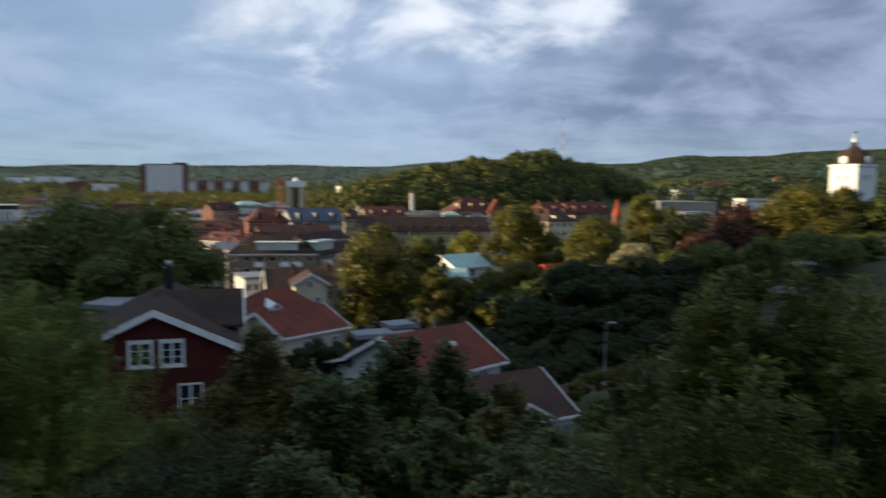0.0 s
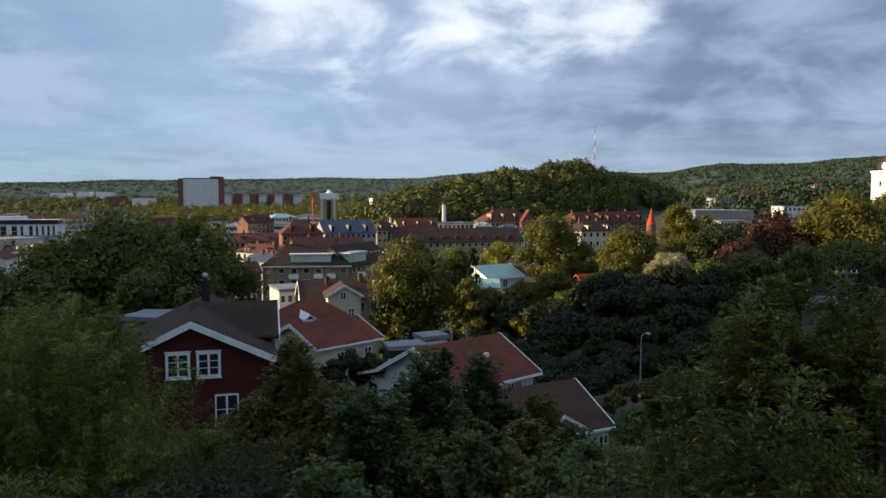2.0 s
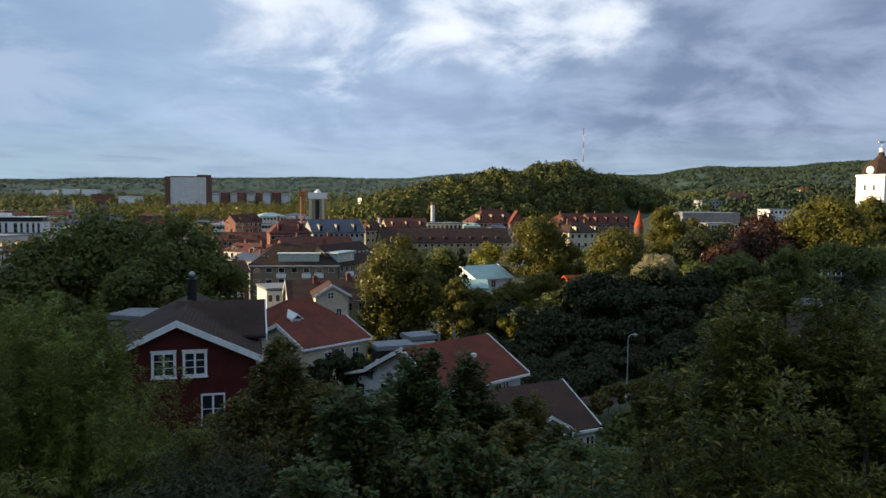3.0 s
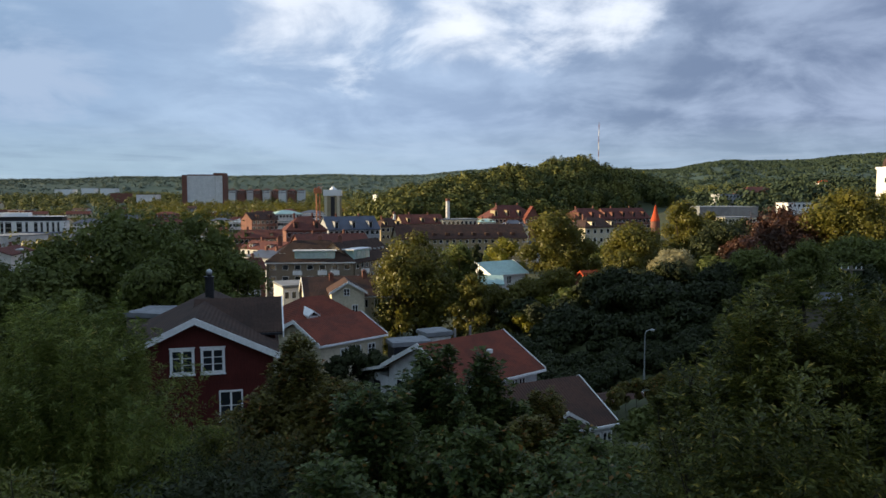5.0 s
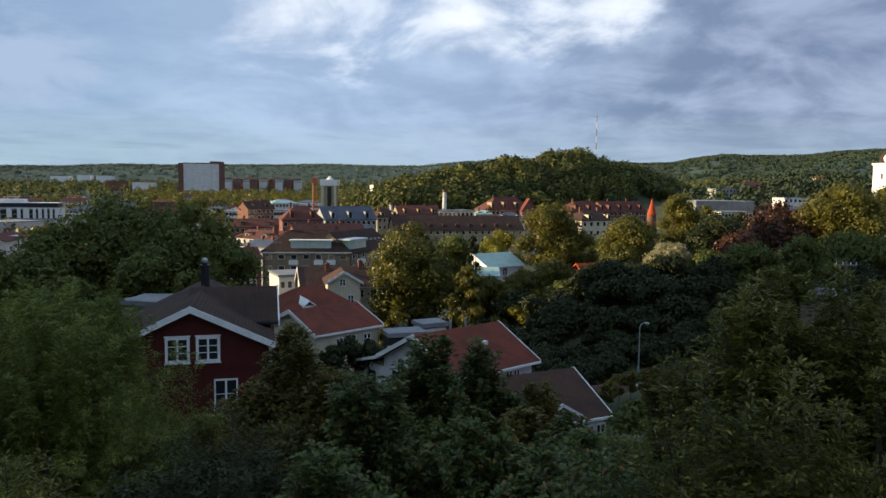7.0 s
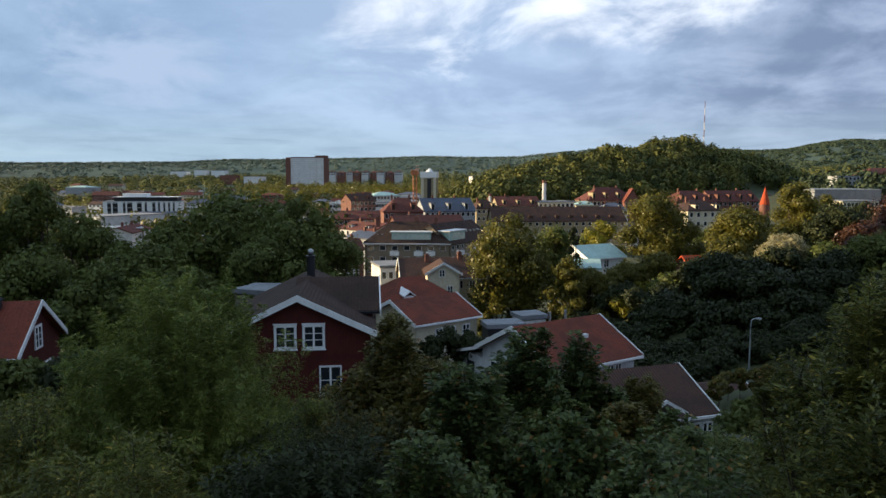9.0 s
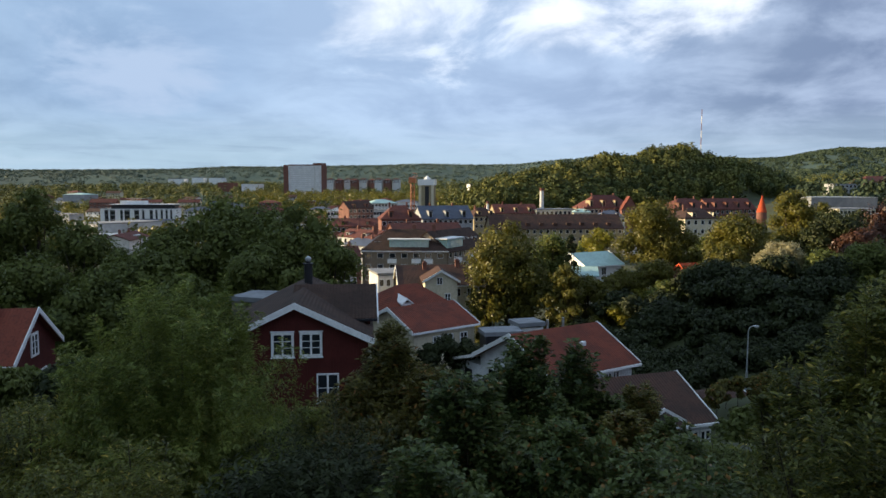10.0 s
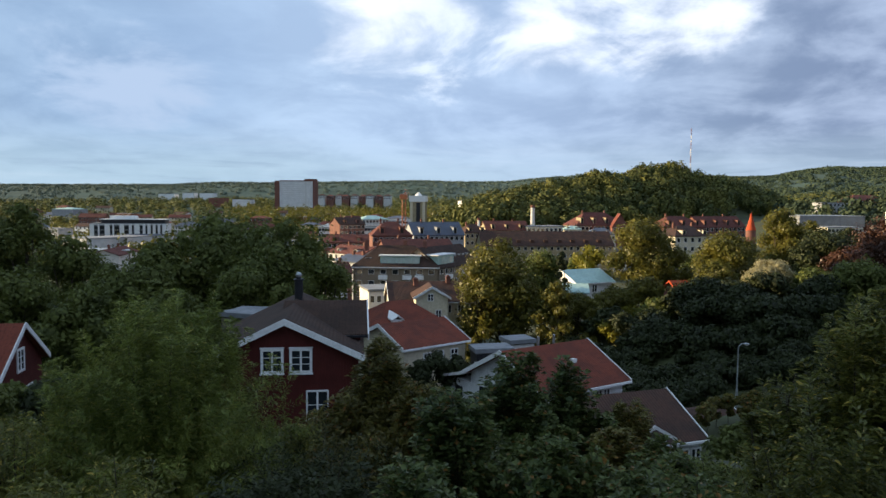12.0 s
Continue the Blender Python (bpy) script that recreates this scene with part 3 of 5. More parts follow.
# ---- the near gardens: houses ----
def red_house():
    root, w, h = building("wooden_house", "dark red wooden house with white trim and dark tiled roof", (-16.09, 34.1, 20.07), (-8.99, 35.9, 20.22), 11, 1.75, "along", M["falu"], M["roof_dark"], trim=True, over=0.42, category="house")
    for x0 in (-0.66, 0.80):
        add_window(root, pose(x0, -0.02, h - 0.98), 1.16, 1.30, 3)
        part("window_sill", box(x0 - 0.62, x0 + 0.62, -0.14, 0.0, h - 1.04, h - 0.985), M["white"], root, "white window sill")
        part("window_head", box(x0 - 0.62, x0 + 0.62, -0.10, 0.0, h + 0.325, h + 0.38), M["white"], root, "white window head board")
    add_window(root, pose(1.64, -0.02, h - 3.45), 1.16, 1.55, 2)
    part("window_sill", box(1.02, 2.26, -0.14, 0.0, h - 3.51, h - 3.455), M["white"], root, "white window sill")
    bm = bmesh.new()
    tube(bm, (w / 2 + 0.06, 0.15, -1), (w / 2 + 0.06, 0.15, h - 0.1), 0.05, 0.05, 8)
    part("downpipe", bm, M["iron"], root)
    # cross wing
    bm = bmesh.new()
    ring = [(3.3, h - 0.5), (3.3, h + 0.65), (6.1, h + 1.85), (8.9, h + 0.65), (8.9, h - 0.5)]
    loops = [[bm.verts.new((x, a, b)) for a, b in ring] for x in (0.2, 3.9)]
    bm.faces.new(loops[0])
    bm.faces.new(loops[1][::-1])
    for k in range(5):
        bm.faces.new((loops[0][k], loops[1][k], loops[1][(k + 1) % 5], loops[0][(k + 1) % 5]))
    bmesh.ops.recalc_face_normals(bm, faces=bm.faces)
    part("wing", bm, M["falu"], root)
    bm = bmesh.new()
    slab(bm, [(-0.6, 2.9, h + 0.46), (4.3, 2.9, h + 0.46), (4.3, 6.1, h + 1.98), (-0.6, 6.1, h + 1.98)], 0.2)
    slab(bm, [(-0.6, 6.1, h + 1.98), (4.3, 6.1, h + 1.98), (4.3, 9.3, h + 0.46), (-0.6, 9.3, h + 0.46)], 0.2)
    part("wing_roof", bm, M["roof_dark"], root)
    for ya, za, yb, zb in ((2.85, h + 0.50, 6.1, h + 2.04), (6.1, h + 2.04, 9.35, h + 0.50)):
        bm = bmesh.new()
        slab(bm, [(4.3, ya, za), (4.38, ya, za), (4.38, yb, zb), (4.3, yb, zb)], 0.36)
        part("bargeboard", bm, M["white"], root, "white-painted bargeboard")
    part("gutter", box(-0.2, 4.3, 2.78, 2.9, h + 0.30, h + 0.42), M["iron"], root)
    bm = bmesh.new()
    tube(bm, (0.1, 8.0, h + 1.5), (0.1, 8.0, h + 3.0), 0.26, 0.26, 12)
    tube(bm, (0.1, 8.0, h + 3.0), (0.1, 8.0, h + 3.08), 0.33, 0.33, 12)
    tube(bm, (0.1, 8.0, h + 3.08), (0.1, 8.0, h + 3.25), 0.15, 0.15, 10)
    part("chimney", bm, M["iron"], root, "black sheet-metal chimney with pale cowl")
    bm = bmesh.new()
    bmesh.ops.create_uvsphere(bm, u_segments=10, v_segments=6, radius=0.2, matrix=pose(0.1, 8.0, h + 3.32))
    part("cowl", bm, M["steel"], root)
    # corner boards
    for x in (-w / 2, w / 2):
        part("corner_board", box(x - 0.09, x + 0.09, -0.03, 0.1, -1, h - 0.2), M["falu"], root)


red_house()

root, w, h = building("wooden_house", "dark red wooden house with red tiled roof and white trim", (-35.3, 30.6, 18.85), (-27.4, 33.0, 18.85), 6.3, 2.2, "across", M["falu"], M["roof_red"], trim=True, category="house", over=0.35)
add_window(root, pose(w / 2 + 0.01, 3.2, h - 0.45, 0, 0, 90), 1.0, 1.35, 3)
add_window(root, pose(w / 2 + 0.01, 4.4, h - 2.9, 0, 0, 90), 1.0, 1.5, 3)
add_chimney(root, w / 2 - 1.8, 2.6, h + 0.8, h + 2.6, M["iron"], 0.45)


def white_house():
    root, w, h = building("wooden_house", "white wooden house with worn red tiled roof", (0.78, 42.44, 16.66), (6.07, 47.04, 16.66), 7.2, 1.85, "across", M["white_boards"], M["roof_red"], trim=True, category="house", over=0.4)
    for x in (1.3, 2.0):
        add_window(root, pose(x, -0.01, h - 1.45), 0.62, 1.0, 2)
    add_window(root, pose(-w / 2 - 0.01, 3.6, h - 0.2, 0, 0, -90), 1.1, 1.1, 2)
    add_window(root, pose(-w / 2 - 0.01, 5.9, h - 2.3, 0, 0, -90), 0.8, 1.5, 0)
    # lower outshot along the back
    bm = bmesh.new()
    slab(bm, [(-w / 2 - 0.5, 7.5, h - 0.12), (w / 2, 7.5, h - 0.12), (w / 2, 10.2, h - 0.85), (-w / 2 - 0.5, 10.2, h - 0.85)], 0.2)
    part("outshot_roof", bm, M["white"], root, "pale lean-to roof")
    part("outshot", box(-w / 2, w / 2 - 0.1, 7.21, 9.6, -2, h - 0.9), M["white_boards"], root)
    part("outshot_door", box(-w / 2 - 0.05, -w / 2 + 0.02, 8.2, 9.0, h - 3.4, h - 1.4), M["iron"], root)
    # roof lights and vents
    part("roof_vent", box(0.7, 1.05, 1.7, 2.0, h + 0.75, h + 1.25, 0.03), M["white"], root, "white roof vent")
    for x in (-0.4, 1.0):
        bm = bmesh.new()
        tube(bm, (x, 3.9, h + 1.5), (x, 3.9, h + 2.5), 0.09, 0.09, 8)
        part("vent_pipe", bm, M["steel"], root)


white_house()


def brown_house():
    root, w, h = building("wooden_house", "low pale house with dark brown tiled roof", (3.73, 37.76, 15.03), (9.55, 40.66, 15.03), 7.0, 1.72, "across", M["white_boards"], M["roof_brown"], trim=True, category="house", over=0.35)
    bm = bmesh.new()
    for side in (-1, 1):
        slab(bm, [(-0.7 + side * 1.3, -1.3, h + 0.62), (-0.7, -1.3, h + 1.36), (-0.7, 2.6, h + 1.40), (-0.7 + side * 1.3, 2.6, h + 0.66)][::side], 0.15)
    part("porch_roof", bm, M["roof_brown"], root)
    bm = bmesh.new()
    for side in (-1, 1):
        slab(bm, [(-0.7 + side * 1.38, -1.38, h + 0.62), (-0.7 + side * 1.38, -1.3, h + 0.62), (-0.7, -1.3, h + 1.42), (-0.7, -1.38, h + 1.42)], 0.2)
    part("bargeboard", bm, M["white"], root)
    part("porch", box(-1.7, 0.3, -1.0, 0.0, -1, h + 0.5), M["white_boards"], root, "white boarded porch")
    part("porch_window", box(-1.3, -0.1, -1.06, -1.0, h - 1.2, h - 0.1), M["glass"], root)
    for x in (2.2, 3.0):
        add_window(root, pose(x, -0.01, h - 1.7), 0.7, 1.1, 2)


brown_house()
building("shed", "low shed with grey felt roof and white fascia", (10.99, 49.0, 13.43), (15.0, 51.0, 12.58), 3.5, 0.5, "across", M["brick"], M["roof_brown"], category="shed", trim=True, over=0.2)
building("garage", "flat-roofed garage with pale roofing", (-4.18, 56.0, 15.91), (-1.39, 57.0, 15.97), 2, 0.3, "flat", M["iron"], M["roof_grey"], 1, 3, category="garage", win=(1.4, 0.5))
building("house", "house with pale flat roof beyond the gardens", (-1.61, 60.0, 15.93), (0.38, 61.0, 16.02), 2, 0.2, "flat", M["plaster"], M["roof_grey"], category="house")

root, w, h = building("house", "cream rendered house with red tiled roof", (-9.61, 53.5, 16.75), (-5.3, 58.0, 16.85), 6.4, 1.35, "across", M["cream"], M["roof_red"], trim=True, category="house", over=0.3)
for x in (-0.9, 0.4, 1.9):
    add_window(root, pose(x, -0.01, h - 1.5), 0.8, 0.9, 2)
root, w, h = building("house", "house with red tiled hipped roof and dormer", (-13.5, 61.8, 16.35), (-7.6, 66.2, 16.35), 7, 2.2, "hip", M["cream"], M["roof_red"], category="house")
bm = bmesh.new()
slab(bm, [(-2.1, 0.3, h + 1.0), (-1.5, 0.3, h + 1.45), (-1.5, 3.2, h + 1.75), (-2.1, 3.2, h + 1.3)], 0.12)
slab(bm, [(-1.5, 0.3, h + 1.45), (-0.9, 0.3, h + 1.0), (-0.9, 3.2, h + 1.3), (-1.5, 3.2, h + 1.75)], 0.12)
dorm = part("dormer", box(-2.0, -1.0, 0.5, 3.0, h - 0.2, h + 0.98), M["white"], root, "white-clad dormer")
part("dormer_roof", bm, M["white"], dorm)
root, w, h = building("villa", "cream villa with brown roof and front gable", (-19.47, 98.0, 14.27), (-9.02, 101.0, 13.92), 8.5, 2.3, "across", M["cream"], M["roof_brown"], trim=True, category="house", chimneys=((-0.15, 0.4), (0.3, 0.45)), rows=1, cols=6, win=(0.9, 1.2), bars=2)
root, w, h = building("villa", "pink-cream gabled villa wing with white verges", (-15.42, 94.5, 15.44), (-11.13, 95.5, 15.23), 5, 1.3, "along", M["cream"], M["roof_brown"], trim=True, category="house")
add_window(root, pose(-0.2, -0.01, h - 0.6), 0.8, 1.0, 2)
for x in (-1.2, 0.9):
    add_window(root, pose(x, -0.01, h - 3.0), 0.8, 1.2, 2)
building("house", "white rendered house with flat parapet", (-26.0, 112.0, 13.5), (-21.88, 114.0, 13.6), 7, 0.3, "flat", M["plaster"], M["roof_grey"], 2, 4, category="house", win=(0.8, 1.2))
for k, (a, b) in enumerate((((-22.83, 50.0, 19.45), (-18.89, 49.0, 19.3)), ((-26.16, 60.0, 18.09), (-22.52, 60.0, 17.94)))):
    building("shed", "low shed with pale sheet-metal roof", a, b, 1.8, 0.25, "flat", M["wood"], M["roof_grey"], category="shed")


def green_roof_house():
    root, w, h = building("house", "white house with pale green sheet roof", (7.03, 110.0, 15.73), (12.68, 114.0, 16.27), 7, 1.6, "across", M["white"], M["copper"], trim=True, category="house", tall=4.5)
    building("house", "annexe with pale green sheet roof", (4.49, 106.0, 15.13), (8.27, 106.0, 15.03), 5, 0.9, "across", M["cream"], M["copper"], category="house", tall=3.5)
    add_window(root, pose(0, -0.01, h - 1.6), 1.0, 1.2, 2)


green_roof_house()
building("house", "small house with bright orange tiled roof", (20.1, 99.0, 16.2), (22.9, 100.2, 16.2), 4, 1.3, "across", M["brick"], M["roof_orange"], category="house", tall=3)

building("shed", "low shed with weathered grey roof under the trees", (31.54, 62.0, 19.04), (33.93, 61.0, 18.96), 3, 0.5, "across", M["wood"], M["roof_grey"], category="shed", over=0.25)

# ---- the town ----
def apartment_block():
    root, w, h = building("apartment_block", "brown-grey rendered apartment block with dark tiled roof", (-43.91, 172.0, 12.26), (-22.99, 174.0, 11.95), 12, 5.0, "hip", M["brown_wall"], M["roof_dark"], 4, 7, 2.8, win=(1.5, 1.25), over=0.5)
    for c in (-1, 1, 2):
        bm = box(w * c / 7 - 1.1, w * c / 7 + 1.1, -1.2, 0, h - 3.0, h - 2.0)
        part("balcony", bm, M["white"], root, "white balcony front")
        part("balcony", box(w * c / 7 - 1.1, w * c / 7 + 1.1, -1.2, 0, h - 5.8, h - 4.8), M["white"], root, "white balcony front")
    part("cornice", box(-w / 2 - 0.6, w / 2 + 0.6, -0.75, -0.5, h - 0.25, h + 0.05), M["plaster"], root)
    d = part("dormer", box(-3.8, 6.0, 0.6, 4.0, h + 0.2, h + 2.7), M["copper"], root, "wide copper-clad glazed dormer")
    part("dormer_roof", box(-4.2, 6.4, 0.3, 4.6, h + 2.7, h + 2.95), M["white"], d)
    for k in range(5):
        part("pane", box(-3.5 + k * 1.9, -1.8 + k * 1.9, 0.52, 0.60, h + 0.6, h + 2.4), M["sheen_glass"], d)
    for x in (-7.5, -6.5):
        part("roof_light", box(x - 0.3, x + 0.3, 2.0, 2.5, h + 1.6, h + 2.2), M["steel"], root)
    for x in (-8, 2, 7):
        add_chimney(root, x, 6.5, h + 3.6, h + 6.3, M["brick"], 1.0)
    # wing
    root, w, h = building("apartment_block", "apartment block wing with balconies and dark roof", (-22.63, 174.5, 11.91), (-14.37, 196.0, 12.29), 12, 4.6, "across", M["brown_wall"], M["roof_dark"], 4, 9, 2.8, win=(1.4, 1.25), over=0.5)
    d = part("dormer", box(-w / 2 + 0.5, -w / 2 + 9, 0.6, 4.0, h + 0.2, h + 2.8), M["copper"], root, "copper-clad dormer")
    part("dormer_roof", box(-w / 2, -w / 2 + 9.4, 0.3, 4.6, h + 2.8, h + 3.05), M["white"], d)
    for k in range(3):
        part("pane", box(-w / 2 + 2 + k * 2.2, -w / 2 + 3.8 + k * 2.2, 0.52, 0.6, h + 0.7, h + 2.4), M["sheen_glass"], d)
    for k in range(5):
        part("roof_light", box(-1 + k * 2.4, 0 + k * 2.4, 2.4, 3.2, h + 1.7, h + 2.4), M["steel"], root)
    for k in range(6):
        part("balcony", box(-w / 2 + 3 + k * 4, -w / 2 + 5.4 + k * 4, -1.2, 0, h - 3.0 - 2.8 * (k % 2), h - 2.0 - 2.8 * (k % 2)), M["white"], root, "white balcony front")


apartment_block()
root, w, h = building("apartment_block", "long ochre rendered apartment block with brown roof", (-18.41, 268.0, 12.32), (31.65, 280.0, 12.32), 14, 5.0, "across", M["olive_wall"], M["roof_brown"], 4, 20, 2.9, win=(1.3, 1.4))
for k in range(9):
    part("dormer", box(-w / 2 + 3 + k * 5.3, -w / 2 + 4.6 + k * 5.3, 1.0, 4.0, h + 0.6, h + 2.0), M["roof_brown"], root)


def tall_slab():
    """A long pale slab with a brick stair tower at one end and a brick top storey."""
    a, b = (-427.18, 1150.0, 63.0), (-360.66, 1150.0, 63.0)
    root, w, h = building("hospital", "tall concrete and red brick slab block far off", a, b, 22, 0.5, "flat", M["concrete"], M["brick"], category="building")
    part("stair_tower", box(-w / 2 - 0.6, -w / 2 + 7.5, -1.2, 22.6, -2, h + 1.2), M["brick"], root, "red brick stair tower")
    part("top_storey", box(-w / 2 + 7.5, w / 2 - 16, 0.6, 21, h + 0.35, h + 1.9), M["brick"], root, "low brick top storey")
    part("plant_room", box(w / 2 - 16, w / 2 + 0.6, -0.4, 20, h + 0.35, h + 4.2), M["brick"], root, "brick plant room")
    part("end_bay", box(w / 2 - 1.6, w / 2 + 0.6, -0.8, 22.4, -2, h + 0.3), M["brick"], root)
    part("stair_glazing", box(w / 2 - 15, w / 2 - 12, -0.5, 0, 2, h - 1), M["plaster"], root)
    z = h - 1.6
    while z > 4:
        part("window_band", box(-w / 2 + 8.5, w / 2 - 16, -0.12, 0.06, z - 1.3, z), M["plaster"], root)
        part("window_band", box(w / 2 - 11, w / 2 - 2.6, -0.12, 0.06, z - 1.3, z), M["plaster"], root)
        z -= 3.2


tall_slab()


def tower_block():
    root, w, h = building("tower_block", "slim pale tower block with white roof storey", (-103.22, 600.0, 29.92), (-90.54, 600.0, 29.94), 12, 0.3, "flat", M["olive_wall"], M["white"])
    part("dark_bay", box(-1.0, 2.4, -0.4, 0, 2, h - 1.5), M["iron"], root, "dark glazed bay")
    part("edge_strip", box(-w / 2 - 0.1, -w / 2 + 2.2, -0.3, 0, 0, h), M["cream"], root)
    part("edge_strip", box(w / 2 - 2, w / 2 + 0.1, -0.3, 0, 0, h), M["cream"], root)
    part("roof_storey", box(-w / 2 - 0.8, w / 2 + 0.8, -0.8, 12.6, h - 0.6, h + 4.5), M["white"], root, "white roof storey")
    bm = bmesh.new()
    bmesh.ops.create_cone(bm, cap_ends=True, segments=8, radius1=3.4, radius2=0.6, depth=3, matrix=pose(0, 6, h + 6.0))
    part("roof_lantern", bm, M["white"], root, "white pyramid lantern")


tower_block()


def crane():
    x, y, z = (-59.73, 330.0, 29.85)
    g = float(land(x, y))
    root = thing("tower_crane", "orange lattice tower crane among the roofs", "crane", (x, y, g))
    bm = bmesh.new()
    hgt = z - g
    s = 0.8
    for a in (-s, s):
        for b in (-s, s):
            tube(bm, (a, b, 0), (a, b, hgt), 0.13, 0.13, 5)
    k = 0
    while k * 2.2 < hgt - 2:
        za, zb = k * 2.2, k * 2.2 + 2.2
        for a, b in (((-s, -s), (s, -s)), ((s, -s), (s, s)), ((s, s), (-s, s)), ((-s, s), (-s, -s))):
            tube(bm, (*a, za), (*b, zb), 0.075, 0.075, 4)
            tube(bm, (*a, zb), (*b, zb), 0.07, 0.07, 4)
        k += 1
    part("mast", bm, M["crane"], root)
    part("cab", box(-1.6, 1.6, -1.6, 1.6, hgt, hgt + 2.2, 0.15), M["crane"], root)
    bm = bmesh.new()
    for a in (-0.7, 0.7):
        tube(bm, (a, 0, hgt + 2.2), (a - 0.8, 14, hgt + 3.5), 0.2, 0.2, 5)
        tube(bm, (a, 0, hgt + 2.2), (a, -5, hgt + 2.4), 0.2, 0.2, 5)
    tube(bm, (0, 0, hgt + 4.6), (-0.8, 14, hgt + 4.6), 0.16, 0.16, 5)
    part("jib", bm, M["crane"], root)


crane()

def white_terrace():
    root, w, h = building("terrace", "white modern terrace with recessed glazed bays and dark top storey", (-292.1, 440.0, 12.9), (-244.61, 452.0, 12.7), 14, 0.4, "flat", M["white"], M["roof_grey"], category="building")
    part("top_storey", box(-w / 2 + 7, w / 2 - 1, 1.2, 12.5, h + 0.3, h + 2.9), M["iron"], root, "dark set-back top storey")
    part("top_roof", box(-w / 2 + 6, w / 2 - 0.4, 0.4, 13, h + 2.9, h + 3.25), M["white"], root)
    part("penthouse", box(-w / 2 + 12, -w / 2 + 28, 3, 11, h + 3.25, h + 5.4), M["white"], root, "white rooftop plant room")
    for x, wide in ((-20.5, 2.4), (-16.6, 3.2), (-10.8, 1.6), (-7.2, 3.4), (-1.0, 3.0), (3.2, 1.4), (8.4, 2.0), (11.8, 1.3), (15.2, 1.3), (18.4, 1.3), (21.4, 1.2)):
        bay = part("glazed_bay", box(x - wide / 2, x + wide / 2, -0.12, 0.1, 0.6, h - 0.5), M["glass"], root, "tall recessed glazed bay")
        for z in np.arange(2.8, h - 1, 2.9):
            part("balcony_slab", box(x - wide / 2 - 0.1, x + wide / 2 + 0.1, -0.5, 0.0, z, z + 0.35), M["grey_wall"], bay)


